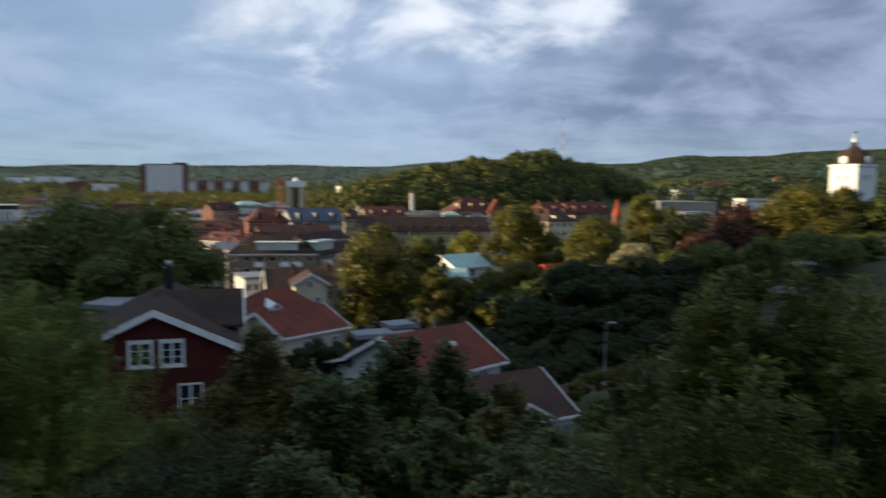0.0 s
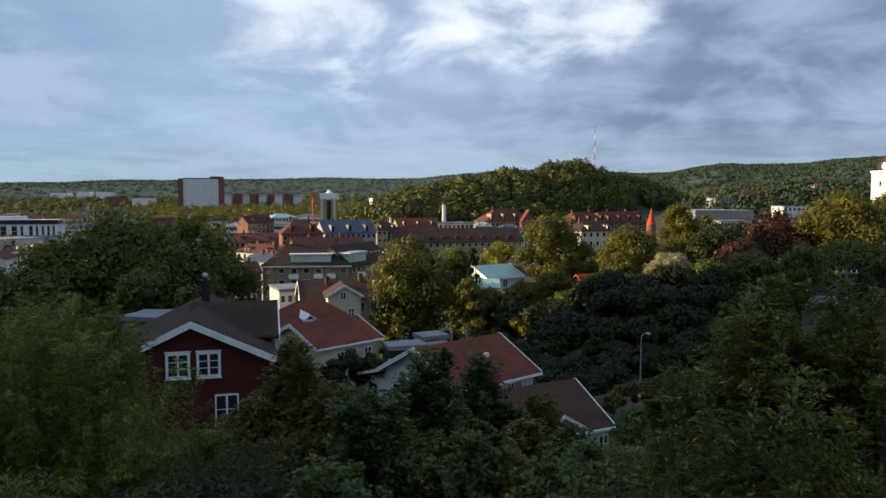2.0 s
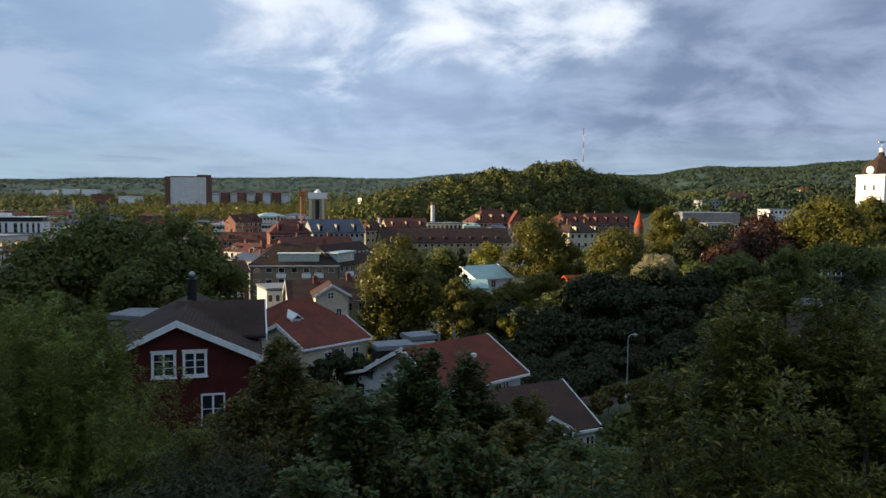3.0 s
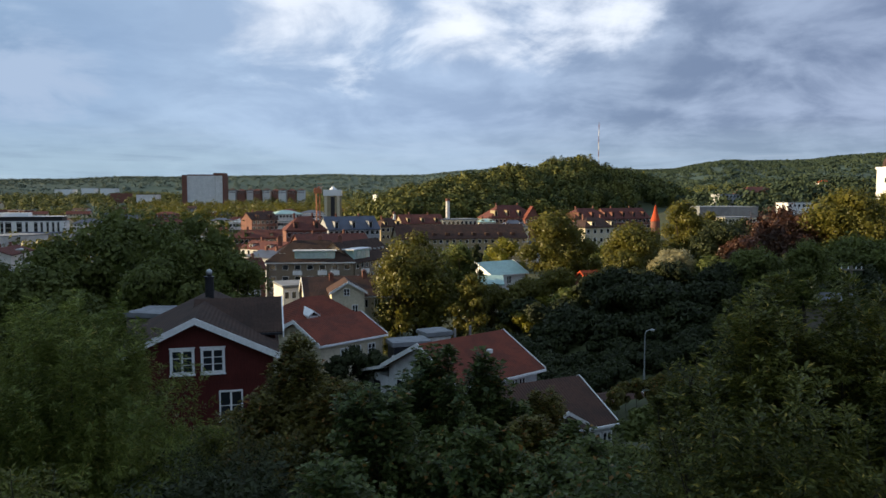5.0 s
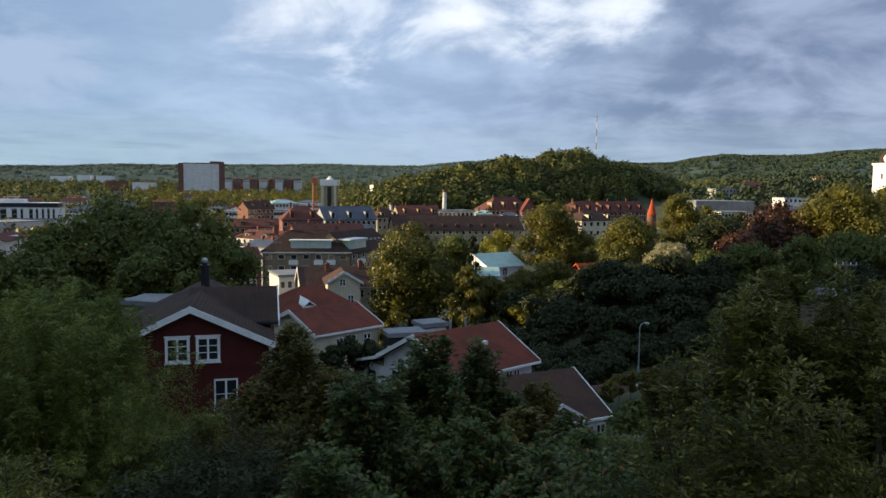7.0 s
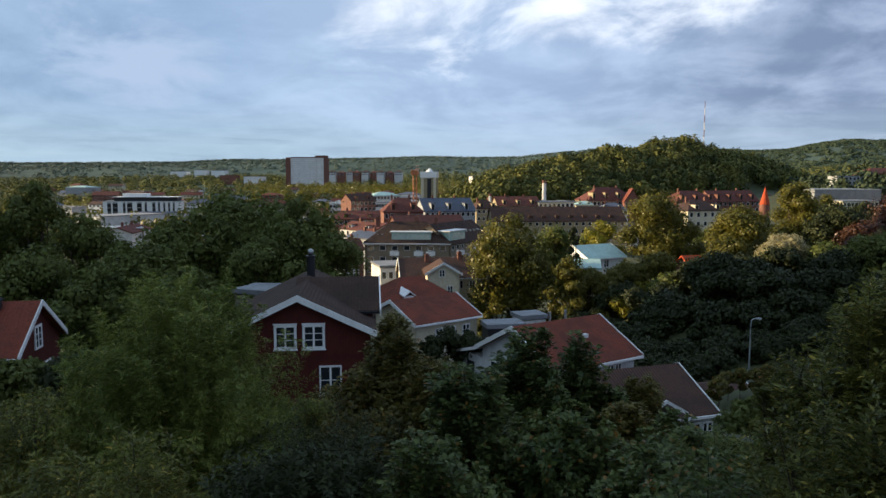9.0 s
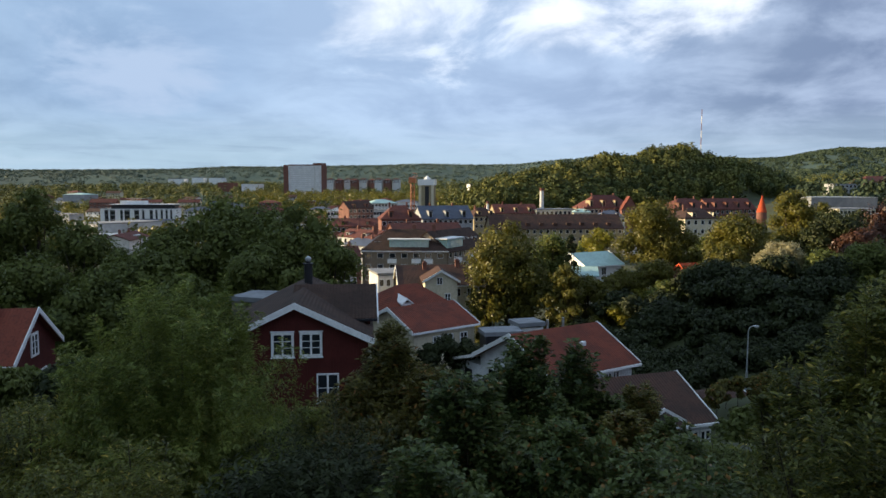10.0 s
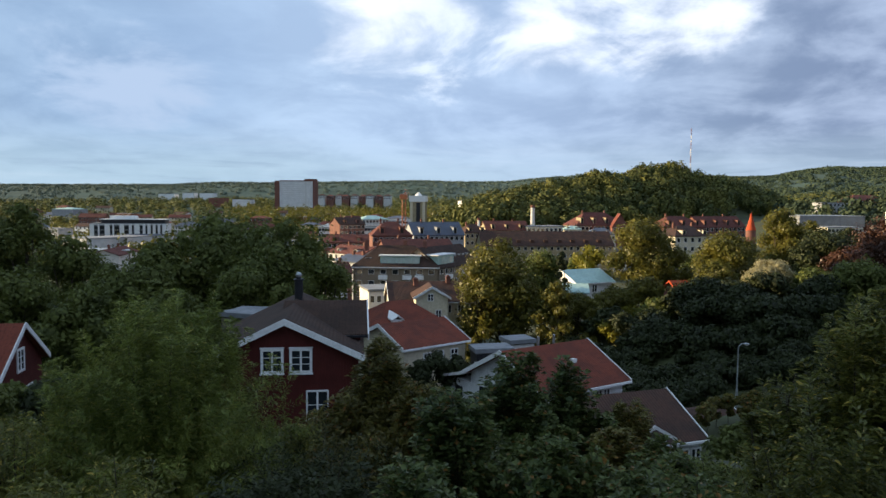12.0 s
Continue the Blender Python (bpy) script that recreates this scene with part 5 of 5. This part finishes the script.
# ---- trees of the middle distance ----
MIDDLE = [
    ("big dark green broad-leaved tree in shade", (-35.24, 78.0, 28.11), 8.0, "leaf_green", 11000, 0.42, 46, 0.12),
    ("dark green broad-leaved tree with ragged crown", (-26.42, 74.0, 26.64), 6.2, "leaf_green", 9000, 0.40, 36, 0.12),
    ("dark green broad-leaved tree with ragged crown", (-38.96, 72.0, 24.38), 5.2, "leaf_green", 8000, 0.40, 30, 0.1),
    ("dark olive tree beside the red roofs", (-21.18, 70.0, 22.92), 3.4, "leaf_green", 5000, 0.36, 22, 0.1),
    ("dark green tree in shade", (-39.23, 66.0, 22.41), 4.5, "leaf_green", 6000, 0.40, 26, 0.08),
    ("dark green tree in shade", (-27.36, 68.0, 23.06), 5.0, "leaf_green", 7000, 0.40, 26, 0.08),
    ("dark green tree with open crown", (-63.42, 82.0, 27.99), 4.6, "leaf_green", 7000, 0.42, 30, 0.1),
    ("dark green tree with open crown", (-69.1, 80.0, 26.09), 5.0, "leaf_green", 7000, 0.42, 30, 0.1),
    ("dark green tree below the ridge", (-54.03, 78.0, 24.38), 4.8, "leaf_green", 7000, 0.42, 28, 0.1),
    ("dark green tree below the ridge", (-45.67, 72.0, 21.41), 3.6, "leaf_green", 5000, 0.40, 22, 0.08),
    ("low dark green tree in shade", (-49.66, 62.0, 21.36), 5.0, "leaf_green", 7000, 0.40, 26, 0.06),
    ("low dark green tree in shade", (-40.69, 60.0, 20.11), 4.2, "leaf_green", 6000, 0.40, 26, 0.06),
    ("low dark green tree in shade", (-31.82, 60.0, 20.28), 4.2, "leaf_green", 6000, 0.40, 26, 0.06),
    ("broad-leaved tree with sunlit yellow-green edge", (-3.83, 98.0, 23.62), 5.5, "leaf_olive", 9000, 0.36, 40, 0.06),
    ("broad-leaved tree with sunlit yellow-green edge", (-6.37, 95.0, 20.34), 2.8, "leaf_olive", 5000, 0.34, 24, 0.04),
    ("dark green tree behind the villa", (1.74, 104.0, 21.78), 3.6, "leaf_green", 6000, 0.36, 26, 0.06),
    ("small bright yellow-green tree", (9.82, 122.0, 21.28), 3.6, "leaf_yellow", 5000, 0.36, 26, 0.1),
    ("tall birch with drooping olive crown", (17.6, 116.0, 26.97), 5.2, "leaf_olive", 9000, 0.34, 44, 0.12),
    ("tall birch with drooping olive crown", (21.71, 118.0, 23.2), 3.8, "leaf_olive", 6000, 0.34, 30, 0.12),
    ("olive tree with golden sunlit crown", (27.64, 104.0, 24.76), 4.2, "leaf_olive", 8000, 0.36, 36, 0.08),
    ("broad olive tree with golden sunlit crown", (39.54, 118.0, 27.88), 4.0, "leaf_olive", 8000, 0.36, 34, 0.1),
    ("broad dark olive tree in the park", (43.12, 112.0, 25.05), 4.6, "leaf_dark", 8000, 0.38, 34, 0.1),
    ("copper beech with dark red-brown crown", (57.57, 122.0, 27.11), 6.8, "leaf_copper", 9000, 0.38, 40, 0.1),
    ("copper beech with dark red-brown crown", (44.43, 106.0, 22.67), 3.4, "leaf_copper", 5000, 0.36, 26, 0.1),
    ("broad golden-olive tree near the church", (64.97, 116.0, 30.0), 6.4, "leaf_olive", 11000, 0.40, 46, 0.1),
    ("broad golden-olive tree near the church", (63.74, 95.0, 22.18), 4.2, "leaf_green", 7000, 0.40, 30, 0.1),
    ("small tree with pale silvery sunlit leaves", (28.23, 88.0, 21.75), 2.4, "leaf_silver", 6000, 0.22, 26, 0.12),
    ("slender green tree by the utility pole", (31.54, 62.0, 24.49), 2.1, "leaf_green", 5000, 0.24, 24, 0.2),
    ("olive tree on the park slope", (33.99, 78.0, 22.33), 3.2, "leaf_green", 6000, 0.3, 26, 0.08),
    ("dark green tree on the park slope", (32.36, 86.0, 20.72), 3.0, "leaf_green", 6000, 0.3, 26, 0.06),
    ("dark green tree on the park slope", (43.42, 74.0, 23.81), 3.6, "leaf_green", 7000, 0.3, 28, 0.08),
    ("olive bush on the sunny slope", (3.39, 92.0, 18.22), 2.4, "leaf_olive", 4000, 0.28, 20, 0.02),
    ("olive bush beside the orange roof", (15.75, 98.0, 18.52), 2.6, "leaf_olive", 4000, 0.28, 20, 0.02),
    ("olive bush beside the green roof", (11.06, 98.0, 16.95), 2.4, "leaf_olive", 4000, 0.28, 20, 0.02),
    ("olive bush below the green roofed house", (6.53, 97.0, 16.28), 2.2, "leaf_olive", 4000, 0.28, 20, 0.02),
    ("olive bush below the green roofed house", (9.31, 96.0, 16.09), 2.2, "leaf_olive", 4000, 0.28, 20, 0.02),
    ("olive bush below the orange roof", (19.28, 94.0, 16.26), 2.2, "leaf_olive", 4000, 0.28, 20, 0.02),
    ("dark green bush below the orange roof", (15.93, 92.0, 16.29), 2.4, "leaf_green", 4000, 0.28, 20, 0.02),
    ("broad olive tree behind the park", (62.99, 170.0, 24.87), 4.6, "leaf_olive", 5000, 0.5, 26, 0.06),
    ("broad green tree behind the park", (69.04, 165.0, 23.65), 4.6, "leaf_dark", 5000, 0.5, 26, 0.06),
    ("broad olive tree behind the park", (77.04, 150.0, 25.24), 4.6, "leaf_olive", 5000, 0.5, 26, 0.06),
    ("broad green tree below the church", (74.19, 128.0, 26.96), 4.6, "leaf_green", 6000, 0.45, 28, 0.06),
    ("broad olive tree below the church", (78.73, 126.0, 29.8), 4.4, "leaf_olive", 6000, 0.45, 28, 0.06),
    ("broad green tree below the church", (83.76, 124.0, 28.12), 4.4, "leaf_green", 6000, 0.45, 28, 0.06),
    ("olive tree beside the ochre block", (43.75, 150.0, 20.7), 3.6, "leaf_olive", 5000, 0.42, 26, 0.06),
    ("dark green tree beside the ochre block", (30.83, 140.0, 18.95), 3.4, "leaf_green", 5000, 0.42, 26, 0.06),
    ("green tree below the long block", (8.49, 140.0, 17.83), 3.0, "leaf_green", 5000, 0.42, 26, 0.06),
    ("olive tree beside the orange roof", (24.82, 100.0, 20.74), 3.0, "leaf_olive", 5000, 0.3, 24, 0.04),
]
for k, (label, top, r, leaf, count, size, clumps, low) in enumerate(MIDDLE):
    tree("tree", label, top, r * 1.28, M[leaf], int(count * 1.9), size * 0.76, int(clumps * 1.25), seed=30 + k, bottom=low, limbs=12)
x, y, z = (4.05, 94.0, 21.77)
tree("cypress", "slim dark green columnar conifer", (x, y, z), 1.15, M["leaf_dark"], 4000, 0.22, 26, seed=80, bottom=0.02, limbs=4)

# dark bushes over the shaded knoll, and sunlit ones at its far edge
rng_k = np.random.default_rng(5)
for k in range(70):
    x, y = rng_k.uniform(2, 44), rng_k.uniform(66, 92)
    r = rng_k.uniform(2.0, 3.8)
    g = float(land(x, y))
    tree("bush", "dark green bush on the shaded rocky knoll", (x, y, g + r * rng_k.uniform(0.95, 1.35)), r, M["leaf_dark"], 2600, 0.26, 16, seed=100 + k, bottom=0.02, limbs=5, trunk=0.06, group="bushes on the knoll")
for k in range(22):
    x, y = rng_k.uniform(-11, 24), rng_k.uniform(90, 103)
    r = rng_k.uniform(1.3, 2.6)
    g = float(land(x, y))
    tree("bush", "yellow-green bush in the low sun", (x, y, g + r * rng_k.uniform(1.1, 1.6)), r, M["leaf_yellow"] if k % 3 == 0 else M["leaf_olive"], 2200, 0.24, 14, seed=150 + k, bottom=0.02, limbs=5, trunk=0.05, group="bushes on the sunny slope")
for k in range(60):
    x, y = rng_k.uniform(5, 27), rng_k.uniform(56, 73)
    if abs(x - 15.3) < 2.0 and y < 58:
        continue
    r = rng_k.uniform(1.1, 2.2)
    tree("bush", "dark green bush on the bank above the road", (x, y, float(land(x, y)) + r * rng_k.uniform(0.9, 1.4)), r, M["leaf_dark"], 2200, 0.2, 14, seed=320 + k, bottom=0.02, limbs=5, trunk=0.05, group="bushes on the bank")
for k in range(16):
    x, y = rng_k.uniform(33, 66), rng_k.uniform(60, 86)
    r = rng_k.uniform(2.0, 3.0)
    tree("bush", "olive green bush on the park slope", (x, y, float(land(x, y)) + r * rng_k.uniform(1.0, 1.5)), r, M["leaf_green"], 3000, 0.24, 18, seed=520 + k, bottom=0.02, limbs=5, trunk=0.06, group="bushes on the park slope")
for k in range(6):
    x, y = 11.5 + 0.8 * k, 47.5 + rng_k.uniform(-0.6, 0.8)
    r = rng_k.uniform(0.6, 0.9)
    tree("bush", "dry yellow-brown grass tussock by the road", (x, y, float(land(x, y)) + r), r, M["leaf_rowan"], 1500, 0.16, 10, seed=350 + k, bottom=0.0, limbs=2, trunk=0.03, group="tussocks by the road")
for k in range(26):
    x, y = rng_k.uniform(5, 24), rng_k.uniform(70, 92)
    r = rng_k.uniform(2.2, 3.2)
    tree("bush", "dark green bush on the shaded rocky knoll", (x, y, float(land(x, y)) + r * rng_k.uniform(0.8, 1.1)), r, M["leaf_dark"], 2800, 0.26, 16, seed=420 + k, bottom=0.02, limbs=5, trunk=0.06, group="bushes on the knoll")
for k, (top, r) in enumerate((((8.98, 31.0, 18.04), 1.3), ((10.24, 32.0, 18.27), 1.5), ((11.85, 34.0, 18.11), 1.5))):
    tree("garden_tree", "leafy green garden bush below the road", top, r, M["leaf_green"], 4200, 0.16, 22, seed=460 + k, bottom=0.02, limbs=6, trunk=0.06, group="garden bushes")
GARDEN = [(-19, 47), (-16, 53), (-3.5, 50), (-5.5, 44), (-6.5, 40), (-4, 31), (-1, 27), (13.5, 27), (-17, 30), (-21, 36), (-23, 44), (-26, 50), (2, 52), (-29, 28), (-26, 27), (-24, 30), (-31, 27), (-22, 26), (-18, 25), (-27, 24), (-12, 62), (-18, 62), (-25, 60)]
for k, (x, y) in enumerate(GARDEN):
    r = rng_k.uniform(1.2, 2.0)
    tree("garden_tree", "leafy green garden bush between the houses", (x, y, float(land(x, y)) + r * rng_k.uniform(1.1, 1.5)), r, M["leaf_green"] if k % 2 else M["leaf_dark"], 3600, 0.17, 20, seed=370 + k, bottom=0.02, limbs=6, trunk=0.06, group="garden bushes")
for k, (top, r) in enumerate((((-6.6, 50.0, 17.57), 1.9), ((-5.14, 50.0, 17.24), 1.6), ((-7.74, 49.0, 16.98), 1.4))):
    tree("hedge_bush", "dense dark green hedge by the cream house", top, r, M["leaf_dark"], 4500, 0.16, 22, seed=170 + k, bottom=0.0, limbs=5, trunk=0.05)

# ---- bushes close by ----
NEAR = [
    ("willow_bush", "fine-leaved green willow bush with upright shoots", (-7.55, 14.0, 25.35), 2.55, "leaf_willow", 950, 110, 0.115, 0.20, 0.62),
    ("willow_bush", "fine-leaved green willow bush with upright shoots", (-9.5, 14.5, 23.7), 1.5, "leaf_willow", 380, 90, 0.115, 0.22, 0.5),
    ("garden_bush", "dark leafy bush below the willow", (-10.4, 13.0, 23.55), 1.6, "leaf_cherry", 378, 53, 0.091, 0.45, 0.4),
    ("garden_bush", "dark leafy bush below the willow", (-4.02, 12.5, 23.78), 1.7, "leaf_dark", 240, 60, 0.090, 0.3, 0.4),
    ("rowan", "slender rowan with reddish brown leaf tips", (-4.31, 20.0, 24.25), 1.0, "leaf_rowan", 374, 60, 0.156, 0.36, 0.6),
    ("rowan", "rowan with brownish green leaves", (-4.95, 19.0, 22.77), 1.2, "leaf_rowan", 340, 60, 0.156, 0.36, 0.5),
    ("rowan", "rowan with brownish green leaves", (-2.71, 18.0, 23.13), 1.4, "leaf_rowan", 408, 60, 0.156, 0.36, 0.5),
    ("maple", "young maple with broad green leaves", (-1.26, 12.5, 24.53), 1.1, "leaf_maple", 187, 88, 0.121, 0.6, 0.55),
    ("maple", "young maple with broad blue-green leaves", (-0.38, 15.5, 24.62), 1.0, "leaf_maple", 209, 92, 0.130, 0.6, 0.6),
    ("maple", "young maple with broad blue-green leaves", (0.81, 16.0, 24.57), 0.8, "leaf_maple", 143, 88, 0.130, 0.6, 0.6),
    ("maple", "broad maple with blue-green leaves", (0.37, 13.0, 23.77), 1.4, "leaf_maple", 330, 98, 0.121, 0.6, 0.45),
    ("maple", "maple with broad green leaves in front", (-1.51, 9.5, 24.54), 1.1, "leaf_maple", 187, 88, 0.113, 0.6, 0.45),
    ("maple", "maple with blue-green leaves and brown tips", (1.72, 14.0, 23.47), 1.0, "leaf_rowan", 289, 109, 0.108, 0.6, 0.5),
    ("garden_bush", "soft green bush in front of the gardens", (3.0, 11.5, 24.06), 1.5, "leaf_green", 260, 60, 0.090, 0.45, 0.4),
    ("garden_bush", "dark green bush in front of the gardens", (1.79, 11.0, 23.99), 1.1, "leaf_maple", 198, 96, 0.104, 0.6, 0.4),
    ("maple", "maple with broad green leaves in front", (2.65, 13.5, 23.41), 0.9, "leaf_maple", 200, 100, 0.102, 0.6, 0.45),
    ("garden_bush", "soft green bush above the road", (3.51, 13.5, 23.32), 1.1, "leaf_green", 260, 60, 0.110, 0.45, 0.4),
    ("garden_bush", "soft green bush above the road", (4.76, 14.0, 23.68), 1.1, "leaf_cherry", 378, 59, 0.111, 0.45, 0.4),
    ("maple", "low maple with broad green leaves", (1.78, 11.5, 23.68), 1.1, "leaf_maple", 220, 96, 0.113, 0.6, 0.4),
    ("cherry", "tall leafy cherry with long green leaves", (5.05, 9.5, 26.30), 1.8, "leaf_cherry", 693, 109, 0.088, 0.36, 0.5),
    ("cherry", "leafy cherry with long green leaves", (4.45, 10.0, 26.52), 1.0, "leaf_cherry", 409, 94, 0.088, 0.36, 0.5),
    ("cherry", "leafy cherry with long green leaves", (5.71, 9.0, 26.95), 1.1, "leaf_cherry", 472, 94, 0.088, 0.36, 0.5),
    ("cherry", "leafy cherry shoots with yellowing leaves", (3.85, 11.0, 25.6), 0.6, "leaf_cherry", 189, 88, 0.084, 0.36, 0.6),
    ("cherry", "low cherry growth with green leaves", (3.31, 7.5, 26.24), 1.4, "leaf_cherry", 409, 88, 0.084, 0.36, 0.4),
    ("cherry", "leafy cherry with long green leaves", (5.51, 8.0, 26.70), 1.3, "leaf_cherry", 378, 88, 0.084, 0.36, 0.4),
    ("garden_bush", "dark leafy undergrowth near the wall", (-5.53, 9.0, 24.43), 1.2, "leaf_cherry", 315, 53, 0.101, 0.3, 0.4),
    ("garden_bush", "dark leafy undergrowth near the wall", (-3.83, 9.5, 24.08), 1.3, "leaf_dark", 340, 55, 0.120, 0.4, 0.4),
    ("garden_bush", "dark leafy undergrowth near the wall", (-2.79, 10.0, 24.03), 1.2, "leaf_dark", 198, 88, 0.095, 0.6, 0.4),
    ("garden_bush", "dark leafy undergrowth near the wall", (2.05, 8.5, 24.88), 1.1, "leaf_maple", 198, 88, 0.095, 0.6, 0.4),
    ("garden_bush", "dark leafy undergrowth near the wall", (-7.32, 9.5, 23.98), 1.3, "leaf_cherry", 315, 53, 0.101, 0.4, 0.4),
    ("maple", "young maple with broad blue-green leaves", (0.06, 15.0, 24.15), 1.0, "leaf_maple", 220, 94, 0.122, 0.6, 0.6),
    ("garden_bush", "dark leafy bush below the red house", (-6.09, 17.5, 22.19), 1.5, "leaf_cherry", 260, 56, 0.115, 0.4, 0.4),
    ("garden_bush", "dark leafy bush below the red house", (-4.42, 16.5, 22.18), 1.4, "leaf_rowan", 260, 56, 0.115, 0.4, 0.4),
    ("garden_bush", "dark leafy bush below the red house", (-6.85, 16.0, 22.62), 1.4, "leaf_cherry", 260, 56, 0.115, 0.4, 0.4),
    ("garden_bush", "dark leafy bush below the willow", (-13.33, 17.0, 22.39), 1.5, "leaf_cherry", 260, 56, 0.115, 0.4, 0.4),
    ("garden_bush", "dark leafy bush below the red house", (-5.12, 18.5, 22.46), 1.2, "leaf_rowan", 260, 56, 0.115, 0.4, 0.4),
    ("rowan", "rowan with brownish green leaves", (-3.74, 19.0, 23.78), 0.8, "leaf_rowan", 300, 60, 0.15, 0.36, 0.6),
    ("rowan", "slender rowan with yellowing leaf tips", (2.38, 17.0, 23.26), 0.8, "leaf_rowan", 220, 80, 0.115, 0.36, 0.55),
    ("maple", "young maple with broad green leaves", (1.56, 16.0, 23.28), 0.8, "leaf_maple", 180, 90, 0.12, 0.6, 0.55),
    ("maple", "low maple with broad green leaves", (2.73, 15.5, 22.91), 0.8, "leaf_maple", 180, 90, 0.12, 0.6, 0.55),
    ("garden_bush", "dark leafy bush below the red house", (-6.1, 20.0, 21.99), 0.8, "leaf_rowan", 200, 60, 0.12, 0.4, 0.55),
    ("garden_bush", "yellowing shrub by the white house", (5.13, 34.0, 19.28), 0.7, "leaf_rowan", 160, 60, 0.14, 0.4, 0.55),
]
for k, (name, label, top, r, leaf, stems, per, ln, wd, upr) in enumerate(NEAR):
    pointed = {"rowan": 1.3, "maple": 0.9, "cherry": 0.4}.get(name, 0.0)
    shrub(name, label, top, r, M[leaf], stems, per, ln, wd, seed=200 + k, upright=upr, peak=pointed, shoots={"willow_bush": 260, "cherry": 60}.get(name, 0), shoot_length=0.8 if name == "willow_bush" else 0.3)


# ---- woods too far off to count ----
def woods(name, label, spots, tall, width, quads, size, mat, seed, smooth=0.0):
    rng = np.random.default_rng(seed)
    n = len(spots)
    z = land(spots[:, 0], spots[:, 1])
    hgt = tall * rng.uniform(0.7, 1.25, n)
    wid = width * rng.uniform(0.75, 1.25, n)
    k = np.repeat(np.arange(n), quads)
    d = rng.normal(0, 1, (len(k), 3))
    d /= np.linalg.norm(d, axis=1, keepdims=True)
    q = 0.7 + 0.35 * rng.random((len(k), 1))
    p = d * q * np.stack([wid[k] / 2, wid[k] / 2, hgt[k] * 0.5], 1)
    p += np.stack([spots[k, 0], spots[k, 1], z[k] + hgt[k] * 0.5], 1)
    v, f = leaf_cloud(p, d * (1 - smooth) + np.array([-0.3, -0.2, 1.0]) * smooth, size, rng, 0.3 - 0.2 * smooth, 1.1)
    ob = new(name, mesh_from(name, v, f, mat))
    return tagged(ob, label, "trees", kind="stuff")


rng_w = np.random.default_rng(77)


def scatter(count, test):
    out = []
    while len(out) < count:
        p = test()
        if p is not None:
            out.append(p)
    return np.array(out)


def on_hill():
    x, y = rng_w.uniform(-190, 420), rng_w.uniform(430, 880)
    w = float(hill(x, y)) / 50
    return (x, y) if rng_w.random() < w * 3.0 - 0.22 else None


def far_off():
    r = math.sqrt(rng_w.uniform(850 ** 2, 1700 ** 2))
    az = radians(rng_w.uniform(-44, 40))
    return (r * math.sin(az), r * math.cos(az))


def crest(low=-44, high=14.5):
    r = rng_w.uniform(2900, 3250)
    az = radians(rng_w.uniform(low, high))
    return (r * math.sin(az), r * math.cos(az))


def west_mountain():
    r = math.sqrt(rng_w.uniform(1500 ** 2, 3250 ** 2))
    az = radians(rng_w.uniform(-44, 14.5))
    return (r * math.sin(az), r * math.cos(az))


def east_mountain():
    r = math.sqrt(rng_w.uniform(1650 ** 2, 3250 ** 2))
    az = radians(rng_w.uniform(14.5, 40))
    return (r * math.sin(az), r * math.cos(az))


def east_crest():
    return crest(14.5, 40)


def valley():
    y = rng_w.uniform(760, 1120)
    x = y * math.tan(radians(rng_w.uniform(-24, -3)))
    return (x, y)


def in_town():
    y = rng_w.uniform(260, 900)
    x = y * math.tan(radians(rng_w.uniform(-40, 2)))
    return (x, y)


def right_slope():
    y = rng_w.uniform(430, 1000)
    x = y * math.tan(radians(rng_w.uniform(18, 40)))
    return (x, y)


woods("hill_wood", "dense mixed wood covering the hill behind the town", scatter(1900, on_hill), 15.0, 11.5, 150, 1.9, M["leaf_far"], 1, 0.0)
woods("far_wood", "distant woods on the slopes and ridges", scatter(3200, far_off), 11.0, 14.0, 46, 3.0, M["leaf_far"], 2, 0.55)
woods("mountain_wood", "distant woods over the far slopes", scatter(2600, west_mountain), 7.0, 19.0, 24, 4.0, M["leaf_haze"], 7, 0.6)
woods("ridge_wood", "distant woods along the ridge line", scatter(2900, crest), 9.0, 14.0, 22, 4.0, M["leaf_haze"], 3, 0.8)
woods("town_trees", "scattered trees between the town houses", scatter(420, in_town), 9.0, 9.0, 90, 1.7, M["leaf_olive"], 4)
woods("slope_wood", "woods on the slope beyond the park", scatter(900, right_slope), 11.0, 11.0, 60, 2.4, M["leaf_ridge"], 5)
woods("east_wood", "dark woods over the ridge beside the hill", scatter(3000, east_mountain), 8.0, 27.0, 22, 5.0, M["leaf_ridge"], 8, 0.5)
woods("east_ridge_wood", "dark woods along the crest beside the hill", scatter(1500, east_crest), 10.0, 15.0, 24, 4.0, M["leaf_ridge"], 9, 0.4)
woods("valley_wood", "sunlit trees at the far end of the town", scatter(480, valley), 16.0, 13.0, 80, 2.2, M["leaf_olive"], 10, 0.1)
